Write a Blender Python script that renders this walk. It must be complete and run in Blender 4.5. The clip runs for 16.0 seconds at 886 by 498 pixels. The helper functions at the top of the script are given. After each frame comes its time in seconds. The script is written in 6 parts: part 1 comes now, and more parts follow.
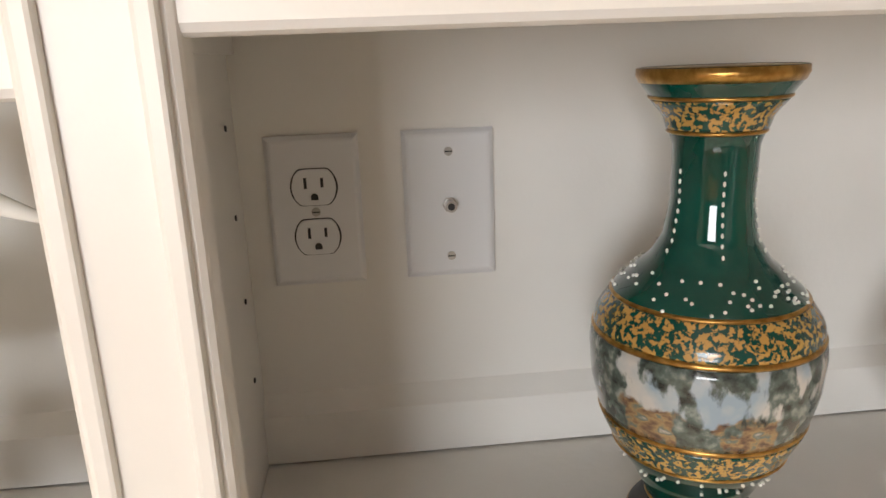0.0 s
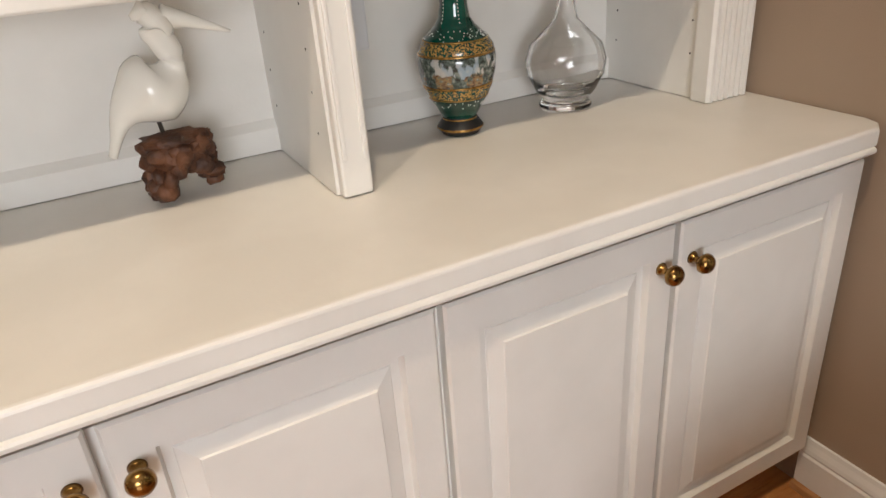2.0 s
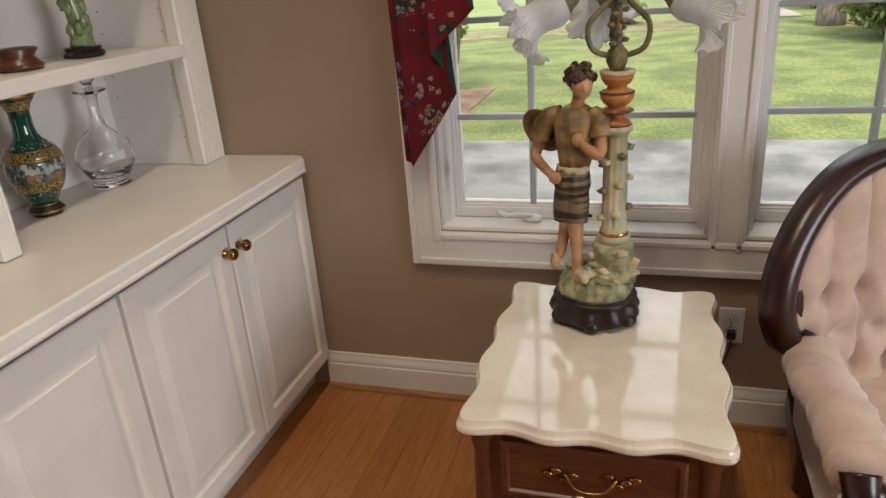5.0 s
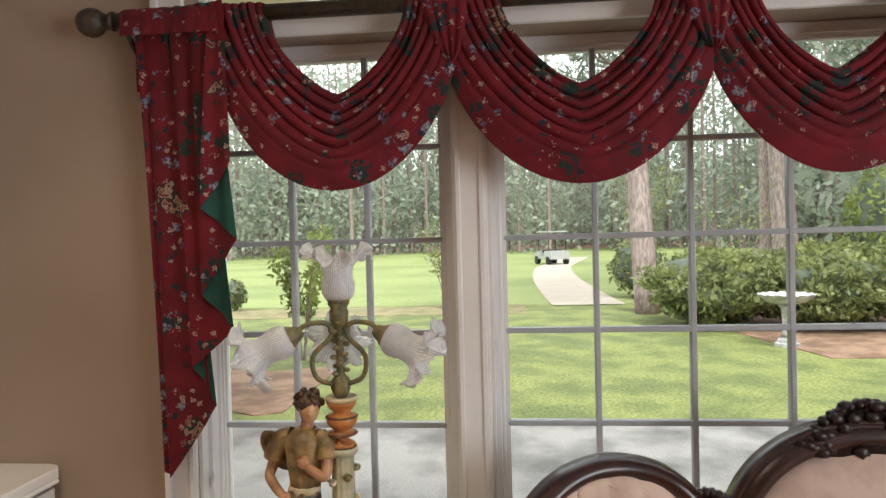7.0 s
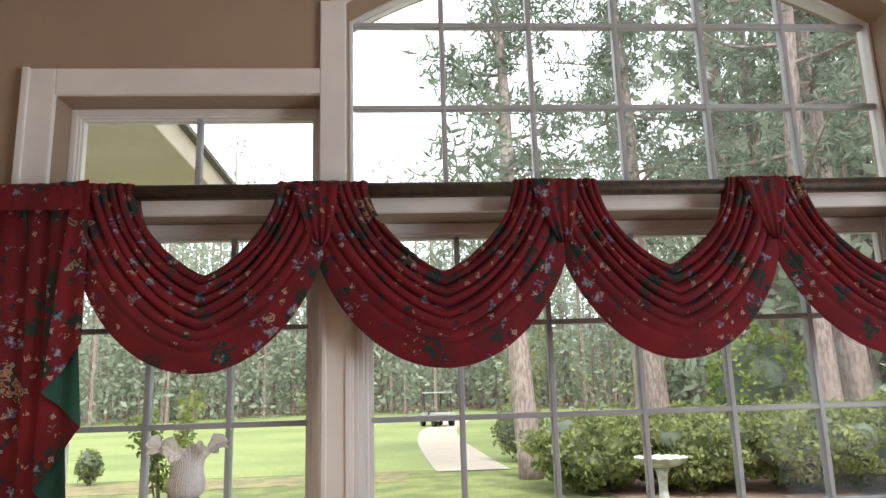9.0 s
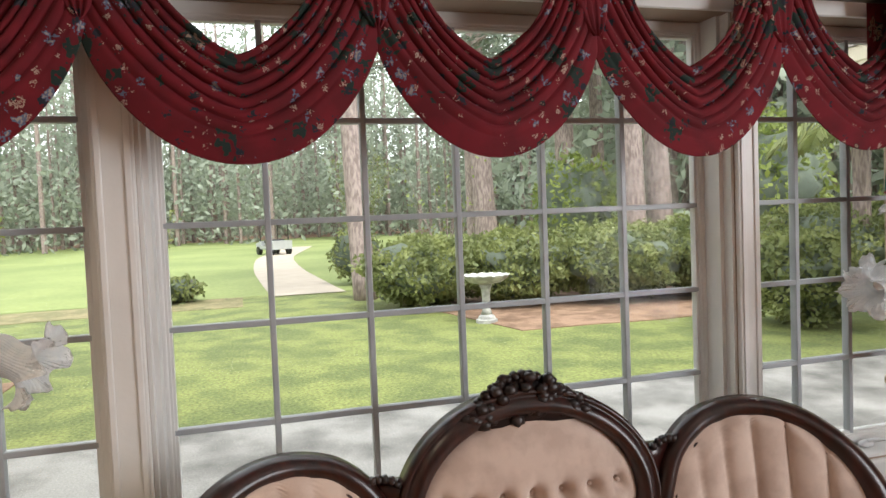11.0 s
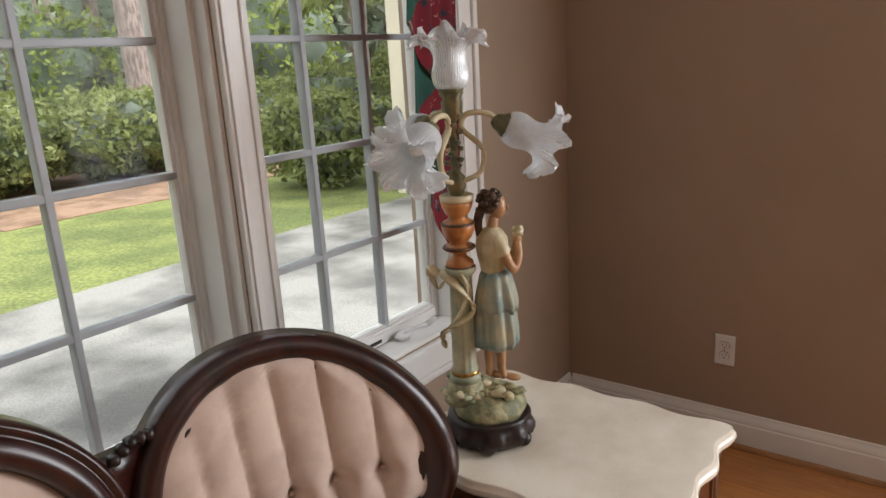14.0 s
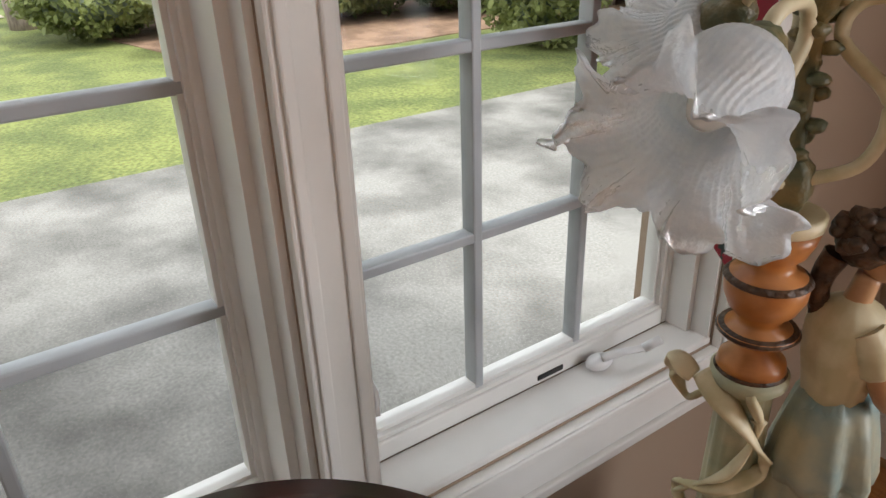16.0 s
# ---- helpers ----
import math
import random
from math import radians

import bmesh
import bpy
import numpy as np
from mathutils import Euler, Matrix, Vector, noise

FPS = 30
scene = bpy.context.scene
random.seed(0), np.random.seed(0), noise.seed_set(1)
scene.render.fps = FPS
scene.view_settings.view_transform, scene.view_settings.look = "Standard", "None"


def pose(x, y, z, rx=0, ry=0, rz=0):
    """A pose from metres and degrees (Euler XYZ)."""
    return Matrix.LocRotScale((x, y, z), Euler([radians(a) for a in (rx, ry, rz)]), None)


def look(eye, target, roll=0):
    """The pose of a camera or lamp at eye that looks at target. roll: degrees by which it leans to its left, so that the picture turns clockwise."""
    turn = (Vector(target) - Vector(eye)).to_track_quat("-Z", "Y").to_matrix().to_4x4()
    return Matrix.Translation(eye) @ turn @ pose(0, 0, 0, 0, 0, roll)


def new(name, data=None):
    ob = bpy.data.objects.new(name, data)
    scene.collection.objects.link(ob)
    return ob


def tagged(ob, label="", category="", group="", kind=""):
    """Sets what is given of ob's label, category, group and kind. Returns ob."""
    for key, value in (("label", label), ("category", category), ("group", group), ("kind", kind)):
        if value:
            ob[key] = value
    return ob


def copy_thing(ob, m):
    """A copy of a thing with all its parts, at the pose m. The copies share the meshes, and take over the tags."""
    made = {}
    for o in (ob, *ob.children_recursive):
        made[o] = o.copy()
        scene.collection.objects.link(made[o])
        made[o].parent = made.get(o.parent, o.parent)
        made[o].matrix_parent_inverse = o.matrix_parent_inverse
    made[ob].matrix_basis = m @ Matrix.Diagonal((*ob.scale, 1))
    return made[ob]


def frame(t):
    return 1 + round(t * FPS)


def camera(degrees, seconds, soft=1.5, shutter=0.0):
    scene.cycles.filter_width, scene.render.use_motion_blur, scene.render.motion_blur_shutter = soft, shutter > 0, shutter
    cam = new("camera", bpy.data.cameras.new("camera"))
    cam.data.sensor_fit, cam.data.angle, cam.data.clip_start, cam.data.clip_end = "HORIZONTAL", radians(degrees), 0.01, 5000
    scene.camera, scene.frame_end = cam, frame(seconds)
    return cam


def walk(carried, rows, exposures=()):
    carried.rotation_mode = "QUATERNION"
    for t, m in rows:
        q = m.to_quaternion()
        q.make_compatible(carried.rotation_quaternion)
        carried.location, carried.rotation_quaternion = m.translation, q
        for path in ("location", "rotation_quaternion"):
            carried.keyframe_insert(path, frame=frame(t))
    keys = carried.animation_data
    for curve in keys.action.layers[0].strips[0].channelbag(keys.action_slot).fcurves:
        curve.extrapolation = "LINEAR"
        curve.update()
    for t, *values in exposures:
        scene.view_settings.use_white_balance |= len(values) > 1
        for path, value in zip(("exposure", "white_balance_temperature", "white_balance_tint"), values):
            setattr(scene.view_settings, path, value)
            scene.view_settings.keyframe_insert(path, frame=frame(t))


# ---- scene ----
cam = camera(64.4, 16.0)
PATH = [
    (0, (-0.008, 0.04, 1.192), (0.182, 1.966, 0.667), -2.2),
    (0.5, (-0.094, -0.166, 1.213), (0.386, 1.689, 0.634), -3.6),
    (1, (-0.219, -0.352, 1.279), (0.536, 1.323, 0.49), -3.6),
    (1.5, (-0.318, -0.577, 1.261), (0.47, 1.051, 0.407), -3.5),
    (2, (-0.439, -0.692, 1.27), (0.375, 0.902, 0.379), -4.4),
    (2.5, (-0.617, -0.789, 1.271), (0.231, 0.771, 0.351), -5.0),
    (3, (-0.767, -0.892, 1.284), (0.13, 0.637, 0.358), -5.4),
    (3.5, (-0.944, -1.024, 1.31), (0.064, 0.434, 0.384), -5.5),
    (4, (-1.078, -1.035, 1.334), (0.245, 0.165, 0.434), -5.6),
    (4.5, (-1.175, -1.045, 1.363), (0.425, -0.202, 0.51), -5.7),
    (5, (-1.19, -1.075, 1.409), (0.575, -0.516, 0.654), -4.4),
    (5.2, (-1.198, -1.085, 1.425), (0.618, -0.614, 0.732), -3.7),
    (7.5, (-1.229, -1.45, 1.549), (0.761, -1.331, 1.71), -1.4),
    (8, (-1.246, -1.421, 1.557), (0.72, -1.436, 1.927), -1.5),
    (8.2, (-1.26, -1.437, 1.608), (0.693, -1.486, 2.035), -1.6),
    (10.3, (-1.208, -1.501, 1.575), (0.745, -1.913, 1.698), -1.8),
    (10.5, (-1.191, -1.522, 1.567), (0.76, -1.964, 1.6), -1.8),
    (11, (-1.111, -1.572, 1.524), (0.808, -2.129, 1.432), -2.3),
    (11.5, (-1.014, -1.671, 1.503), (0.859, -2.353, 1.337), -2.8),
    (12, (-0.929, -1.766, 1.482), (0.836, -2.669, 1.222), -3.1),
    (12.5, (-0.822, -1.856, 1.448), (0.753, -3.026, 1.06), -3.6),
    (13, (-0.667, -1.924, 1.449), (0.674, -3.332, 0.976), -4.2),
    (13.5, (-0.576, -2.01, 1.43), (0.608, -3.537, 0.913), -4.1),
    (14, (-0.462, -2.181, 1.458), (0.707, -3.718, 0.937), -3.3),
    (14.5, (-0.321, -2.32, 1.456), (0.905, -3.809, 0.925), -2.1),
    (15, (-0.125, -2.474, 1.457), (1.15, -3.897, 0.866), -2.0),
    (15.5, (-0.008, -2.666, 1.422), (1.394, -3.919, 0.742), -2.7),
    (16, (0.137, -2.862, 1.413), (1.63, -3.878, 0.533), -1.9),
]
walk(cam, [(t, look(eye, target, roll)) for t, eye, target, roll in PATH],
     exposures=[(0, 1.1), (0.7, 0.9), (1.6, 0.75), (3.5, 0.62), (5.0, 0.3), (7.5, 0.42), (10.5, 0.42), (13.0, 0.52), (14.5, 0.45), (16.0, 0.42)])

# ---- world and light ----
world = bpy.data.worlds.new("world")
scene.world = world
world.use_nodes = True
wn = world.node_tree.nodes
sky = wn.new("ShaderNodeTexSky")
sky.sky_type, sky.sun_disc = "NISHITA", False
sky.sun_elevation, sky.sun_rotation = radians(56), radians(252)
sky.dust_density, sky.air_density = 2.5, 1.0
cloud = wn.new("ShaderNodeMix")          # a bright overcast veil over the blue
cloud.data_type = "RGBA"
cloud.inputs[0].default_value = 0.85
cloud.inputs[7].default_value = (9.5, 9.6, 9.9, 1)
world.node_tree.links.new(sky.outputs[0], cloud.inputs[6])
world.node_tree.links.new(cloud.outputs[2], wn["Background"].inputs[0])
wn["Background"].inputs[1].default_value = 0.23


def lamp(name, kind, m, power, colour=(1, 1, 1), **more):
    data = bpy.data.lights.new(name, kind)
    data.energy, data.color = power, colour
    for key, value in more.items():
        if key == "size":
            data.size = value
        elif key == "size_y":
            data.shape, data.size_y = "RECTANGLE", value
        elif key == "angle":
            data.angle = value
        elif key == "radius":
            data.shadow_soft_size = value
        elif key == "spot":
            data.spot_size, data.spot_blend = value
    ob = new(name, data)
    ob.matrix_world = m
    return ob


lamp("sun", "SUN", look((0, 0, 10), (4.5, 1.5, 3.0)), 2.8, (1, 0.97, 0.93), angle=radians(15))
# unseen cool fill, added to brighten the cabinet fronts and the shelf back
lamp("added_daylight_fill", "AREA", look((-1.95, -4.66, 1.5), (-1.95, 0, 1.3)), 62, (0.95, 0.97, 1.0), size=1.9, size_y=1.7)
# unseen spots, inferred from the warm overhead shadows on the counter
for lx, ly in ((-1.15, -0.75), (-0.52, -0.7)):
    lamp("unseen_ceiling_spot", "SPOT", look((lx, ly, 3.37), (lx, ly + 0.25, 0)), 50, (1, 0.82, 0.6), radius=0.05, spot=(radians(92), 0.6))
# one more unseen spot, added as faint warm fill for the southern half
lamp("unseen_ceiling_spot", "SPOT", look((-1.6, -3.0, 3.37), (-1.6, -2.9, 0)), 5, (1, 0.78, 0.56), radius=0.05, spot=(radians(130), 0.6))


# ---- materials ----
def shader(name, colour, rough=0.5, metal=0.0, second=None, scale=4.0, fine=0.0, fine_scale=300.0, bump=0.0, bump_scale=80.0, stretch=(1, 1, 1), coat=0.0, spread=(0.4, 0.6), sheen=0.0, pieces=0.0, detail=4.0):
    """Two-colour noise, a fine grain over it, and a bump."""
    m = bpy.data.materials.new(name)
    m.use_nodes = True
    n, l = m.node_tree.nodes, m.node_tree.links
    b = n["Principled BSDF"]
    b.inputs["Roughness"].default_value, b.inputs["Metallic"].default_value = rough, metal
    b.inputs["Coat Weight"].default_value, b.inputs["Sheen Weight"].default_value = coat, sheen
    tc, mp = n.new("ShaderNodeTexCoord"), n.new("ShaderNodeMapping")
    mp.inputs["Scale"].default_value = stretch
    l.new(tc.outputs["Object"], mp.inputs["Vector"])
    no, ra = n.new("ShaderNodeTexNoise"), n.new("ShaderNodeValToRGB")
    no.inputs["Scale"].default_value, no.inputs["Detail"].default_value = scale, detail
    l.new(mp.outputs[0], no.inputs["Vector"])
    second = second or tuple(min(1, c * 0.93) for c in colour)
    ra.color_ramp.elements[0].position, ra.color_ramp.elements[1].position = spread
    ra.color_ramp.elements[0].color, ra.color_ramp.elements[1].color = (*second, 1), (*colour, 1)
    l.new(no.outputs[0], ra.inputs[0])
    out = ra.outputs[0]
    if fine:
        nf, mx = n.new("ShaderNodeTexNoise"), n.new("ShaderNodeMix")
        nf.inputs["Scale"].default_value = fine_scale
        l.new(mp.outputs[0], nf.inputs["Vector"])
        mx.data_type, mx.blend_type = "RGBA", "OVERLAY"
        mx.inputs[0].default_value = fine
        l.new(out, mx.inputs[6])
        l.new(nf.outputs[0], mx.inputs[7])
        out = mx.outputs[2]
    if pieces:
        oi, mr, hs = n.new("ShaderNodeObjectInfo"), n.new("ShaderNodeMapRange"), n.new("ShaderNodeHueSaturation")
        mr.inputs[3].default_value, mr.inputs[4].default_value = 1 - pieces, 1 + pieces
        l.new(oi.outputs["Random"], mr.inputs[0])
        l.new(mr.outputs[0], hs.inputs["Value"])
        l.new(out, hs.inputs["Color"])
        out = hs.outputs[0]
    l.new(out, b.inputs["Base Color"])
    if bump:
        nb, bp = n.new("ShaderNodeTexNoise"), n.new("ShaderNodeBump")
        nb.inputs["Scale"].default_value = bump_scale
        l.new(mp.outputs[0], nb.inputs["Vector"])
        bp.inputs["Strength"].default_value, bp.inputs["Distance"].default_value = bump, 0.01
        l.new(nb.outputs[0], bp.inputs["Height"])
        l.new(bp.outputs[0], b.inputs["Normal"])
    return m


def glass(name, colour, rough=0.0, ior=1.45):
    m = shader(name, colour, rough)
    b = m.node_tree.nodes["Principled BSDF"]
    for link in list(b.inputs["Base Color"].links):
        m.node_tree.links.remove(link)
    b.inputs["Base Color"].default_value = (*colour, 1)
    b.inputs["Transmission Weight"].default_value, b.inputs["IOR"].default_value = 1.0, ior
    return m


WALL = shader("tan_wall_paint", (0.36, 0.27, 0.2), 0.75, second=(0.34, 0.255, 0.188), scale=2.5, bump=0.12, bump_scale=400)
WHITE = shader("white_paint", (0.78, 0.76, 0.72), 0.38, second=(0.74, 0.72, 0.68), scale=6, bump=0.03, bump_scale=120)
CASING = shader("white_casing_paint", (0.78, 0.77, 0.75), 0.4, second=(0.73, 0.72, 0.7), scale=5, bump=0.03, bump_scale=90)
# grey stands in for the backlit shade on the white bars
MUNTIN = shader("backlit_muntin_grey", (0.42, 0.44, 0.46), 0.4, second=(0.37, 0.39, 0.41), scale=9)
CEIL = shader("ceiling_white", (0.8, 0.78, 0.74), 0.9, bump=0.1, bump_scale=200)
FLOORWOOD = shader("oak_floor", (0.44, 0.19, 0.06), 0.2, second=(0.33, 0.13, 0.038), scale=7, stretch=(1.2, 14, 14), fine=0.25, fine_scale=40, bump=0.04, bump_scale=60, spread=(0.3, 0.75), pieces=0.09)
MAHOGANY = shader("dark_mahogany", (0.04, 0.008, 0.005), 0.3, second=(0.012, 0.003, 0.002), scale=9, stretch=(4, 4, 1), coat=0.12, spread=(0.35, 0.7))
CARVED = shader("carved_dark_mahogany", (0.02, 0.006, 0.004), 0.42, second=(0.008, 0.003, 0.002), scale=30)
TABLEWOOD = shader("brown_cherry_wood", (0.115, 0.036, 0.014), 0.32, second=(0.06, 0.017, 0.007), scale=10, stretch=(1.5, 1.5, 9), coat=0.2, spread=(0.3, 0.7))
FABRIC = shader("blush_velvet", (0.6, 0.46, 0.38), 0.8, second=(0.5, 0.37, 0.3), scale=14, sheen=0.5, fine=0.15, fine_scale=900, bump=0.1, bump_scale=700)
MARBLE = shader("cream_marble", (0.78, 0.72, 0.62), 0.07, second=(0.66, 0.58, 0.47), scale=7, detail=10, spread=(0.3, 0.62), fine=0.1, fine_scale=120)
BRASS = shader("antique_brass", (0.42, 0.25, 0.08), 0.22, metal=1.0, second=(0.2, 0.11, 0.035), scale=40)
GOLD = shader("gilding", (0.55, 0.32, 0.09), 0.28, metal=0.9, second=(0.33, 0.17, 0.04), scale=120)
GREENGLASS = shader("green_enamel_glass", (0.0, 0.062, 0.042), 0.06, second=(0.0, 0.035, 0.024), scale=10, coat=0.6)
CLEAR = glass("clear_crystal", (1, 1, 1))
PANE = glass("window_glass", (0.97, 1.0, 0.99), ior=1.1)
FROST = shader("frosted_shade_glass", (0.93, 0.94, 0.95), 0.35, second=(0.84, 0.87, 0.9), scale=60, bump=0.25, bump_scale=260)
FROST.node_tree.nodes["Principled BSDF"].inputs["Transmission Weight"].default_value = 0.55
PORCELAIN = shader("white_porcelain", (0.82, 0.8, 0.74), 0.15, second=(0.78, 0.76, 0.7), scale=8)
PLASTIC = shader("white_plate_plastic", (0.75, 0.75, 0.76), 0.3, scale=3)
DRIFT = shader("driftwood_burl", (0.16, 0.06, 0.025), 0.6, second=(0.05, 0.018, 0.008), scale=26, bump=0.6, bump_scale=60)
DARKMETAL = shader("dark_hardware", (0.03, 0.022, 0.016), 0.45, second=(0.06, 0.04, 0.02), scale=40, bump=0.3, bump_scale=150)
BLACK = shader("black_slot", (0.012, 0.012, 0.012), 0.5)
STEEL = shader("steel", (0.45, 0.43, 0.4), 0.3, metal=1.0)
GREENLINING = shader("green_lining_cloth", (0.006, 0.07, 0.05), 0.8, second=(0.004, 0.05, 0.036), scale=8, bump=0.1, bump_scale=600)


def flower_cloth():
    """Crimson chintz with scattered blossoms, petals outlined in cream, and dark leaves."""
    m = shader("red_floral_cloth", (0.15, 0.0035, 0.011), 0.9, second=(0.1, 0.002, 0.007), scale=9, bump=0.1, bump_scale=700)
    n, l = m.node_tree.nodes, m.node_tree.links
    b = n["Principled BSDF"]
    out = b.inputs["Base Color"].links[0].from_socket
    tc = n.new("ShaderNodeTexCoord")

    def calc(op, a, c):
        q = n.new("ShaderNodeMath")
        q.operation = op
        for slot, v in ((0, a), (1, c)):
            if isinstance(v, (int, float)):
                q.inputs[slot].default_value = v
            else:
                l.new(v, q.inputs[slot])
        return q.outputs[0]

    # cells to the metre, warp, then for each ring of the motif its outer radius and colour, and the share of cells that carry it
    motifs = ((11, 0.9, ((0.3, (0.01, 0.025, 0.02)),), 0.5), (23, 0.7, ((0.24, (0.012, 0.016, 0.026)),), 0.5),
              (34, 0.9, ((0.25, (0.36, 0.27, 0.22)), (0.12, (0.2, 0.03, 0.04))), 0.66), (19, 0.9, ((0.24, (0.1, 0.13, 0.2)), (0.13, (0.3, 0.26, 0.24))), 0.68),
              (8, 0.8, ((0.3, (0.012, 0.02, 0.018)), (0.24, (0.26, 0.18, 0.13)), (0.17, (0.13, 0.008, 0.016)), (0.12, (0.3, 0.2, 0.11)), (0.06, (0.02, 0.02, 0.015))), 0.6))
    for scale, warp, rings, share in motifs:
        vo, wa, ad, mp = n.new("ShaderNodeTexVoronoi"), n.new("ShaderNodeTexNoise"), n.new("ShaderNodeVectorMath"), n.new("ShaderNodeMapping")
        mp.inputs["Location"].default_value = (scale * 0.37, scale * 0.11, scale * 0.73)
        wa.inputs["Scale"].default_value, wa.inputs["Detail"].default_value = scale * 5, 1.0
        vo.inputs["Scale"].default_value = scale
        ad.operation = "MULTIPLY_ADD"
        ad.inputs[1].default_value = (warp / scale,) * 3
        l.new(tc.outputs["Object"], mp.inputs["Vector"])
        l.new(mp.outputs[0], wa.inputs["Vector"])
        l.new(wa.outputs["Color"], ad.inputs[0])
        l.new(mp.outputs[0], ad.inputs[2])
        l.new(ad.outputs[0], vo.inputs["Vector"])
        sep = n.new("ShaderNodeSeparateColor")
        l.new(vo.outputs["Color"], sep.inputs[0])
        gate = calc("GREATER_THAN", sep.outputs[0], share)
        for radius, colour in rings:
            fac = calc("MULTIPLY", gate, calc("LESS_THAN", vo.outputs["Distance"], radius))
            mx = n.new("ShaderNodeMix")
            mx.data_type = "RGBA"
            mx.inputs[7].default_value = (*colour, 1)
            l.new(fac, mx.inputs[0])
            l.new(out, mx.inputs[6])
            out = mx.outputs[2]
    l.new(out, b.inputs["Base Color"])
    return m


CHINTZ = flower_cloth()


# ---- mesh tools ----
def link(name, bm, material, parent=None, label="", smooth=False, m=None):
    me = bpy.data.meshes.new(name)
    bmesh.ops.recalc_face_normals(bm, faces=bm.faces)
    bm.to_mesh(me)
    bm.free()
    if smooth:
        for p in me.polygons:
            p.use_smooth = True
    me.materials.append(material)
    ob = new(name, me)
    if parent is not None:
        ob.parent = parent
    if m is not None:
        ob.matrix_basis = m
    if label:
        ob["label"] = label
    return ob


def part(name, bm, material, parent, label="", smooth=False):
    return link(name, bm, material, parent, label, smooth)


def thing(name, m, label, category, group=""):
    ob = new(name)
    ob.matrix_basis = m
    return tagged(ob, label, category, group)


def add_box(bm, x0, x1, y0, y1, z0, z1, bevel=0.0, segments=2):
    r = bmesh.ops.create_cube(bm, size=1)
    vs = r["verts"]
    for v in vs:
        v.co = Vector((x0 + (v.co.x + 0.5) * (x1 - x0), y0 + (v.co.y + 0.5) * (y1 - y0), z0 + (v.co.z + 0.5) * (z1 - z0)))
    if bevel:
        es = list({e for v in vs for e in v.link_edges})
        bmesh.ops.bevel(bm, geom=es, offset=bevel, segments=segments, profile=0.5, affect="EDGES")
    return bm


def box(x0, x1, y0, y1, z0, z1, bevel=0.0, segments=2):
    return add_box(bmesh.new(), x0, x1, y0, y1, z0, z1, bevel, segments)


def ring_skin(bm, rings, closed_ring=True, cap=True, closed_path=False):
    """Skin a list of rings of points."""
    vs = [[bm.verts.new(p) for p in r] for r in rings]
    n = len(rings[0])
    pairs = list(zip(vs, vs[1:])) + ([(vs[-1], vs[0])] if closed_path else [])
    for a, b in pairs:
        for i in range(n if closed_ring else n - 1):
            j = (i + 1) % n
            bm.faces.new((a[i], a[j], b[j], b[i]))
    if cap and closed_ring and not closed_path:
        bm.faces.new(vs[0])
        bm.faces.new(vs[-1])
    return bm


def lathe(profile, steps=40, bm=None, centre=(0, 0, 0), wave=None):
    """Turn (radius, height) pairs round z. wave(angle, k) scales the radius, k the place along the profile."""
    bm = bm or bmesh.new()
    rings = []
    for k, (r, z) in enumerate(profile):
        ring = []
        for i in range(steps):
            a = 2 * math.pi * i / steps
            f, dz = wave(a, k / (len(profile) - 1)) if wave else (1, 0)
            ring.append((centre[0] + max(r, 1e-4) * f * math.cos(a), centre[1] + max(r, 1e-4) * f * math.sin(a), centre[2] + z + dz))
        rings.append(ring)
    return ring_skin(bm, rings)


def smoothed(points, steps=8):
    """A smooth line through points (Catmull-Rom)."""
    p = [Vector(q) for q in points]
    p = [2 * p[0] - p[1]] + p + [2 * p[-1] - p[-2]]
    out = []
    for i in range(1, len(p) - 2):
        a, b, c, d = p[i - 1:i + 3]
        for k in range(steps):
            t = k / steps
            out.append(0.5 * (2 * b + (c - a) * t + (2 * a - 5 * b + 4 * c - d) * t * t + (3 * b - a - 3 * c + d) * t ** 3))
    return out + [p[-2]]


def tube(points, radius, sides=10, bm=None, closed=False, flat=1.0):
    """A round bar along points; radius may be a function of 0..1."""
    bm = bm or bmesh.new()
    p = [Vector(q) for q in points]
    rings, up = [], Vector((0.13, 0.21, 1)).normalized()
    for i, q in enumerate(p):
        d = (p[(i + 1) % len(p)] - p[i - 1]) if closed else p[min(i + 1, len(p) - 1)] - p[max(i - 1, 0)]
        d.normalize()
        side = d.cross(up)
        if side.length < 1e-3:
            side = d.cross(Vector((1, 0, 0)))
        side.normalize()
        up2 = side.cross(d)
        r = radius(i / (len(p) - 1)) if callable(radius) else radius
        rings.append([q + r * (math.cos(2 * math.pi * k / sides) * side + flat * math.sin(2 * math.pi * k / sides) * up2) for k in range(sides)])
    return ring_skin(bm, rings, closed_path=closed)


def blob(centre, radii, bm=None, rough=0.0, seed=0, sub=3, freq=3.0):
    bm = bm or bmesh.new()
    r = bmesh.ops.create_icosphere(bm, subdivisions=sub, radius=1)
    for v in r["verts"]:
        k = 1 + rough * noise.noise(v.co * freq + Vector((seed * 7.1, seed * 3.3, seed)))
        v.co = Vector((centre[0] + v.co.x * radii[0] * k, centre[1] + v.co.y * radii[1] * k, centre[2] + v.co.z * radii[2] * k))
    return bm


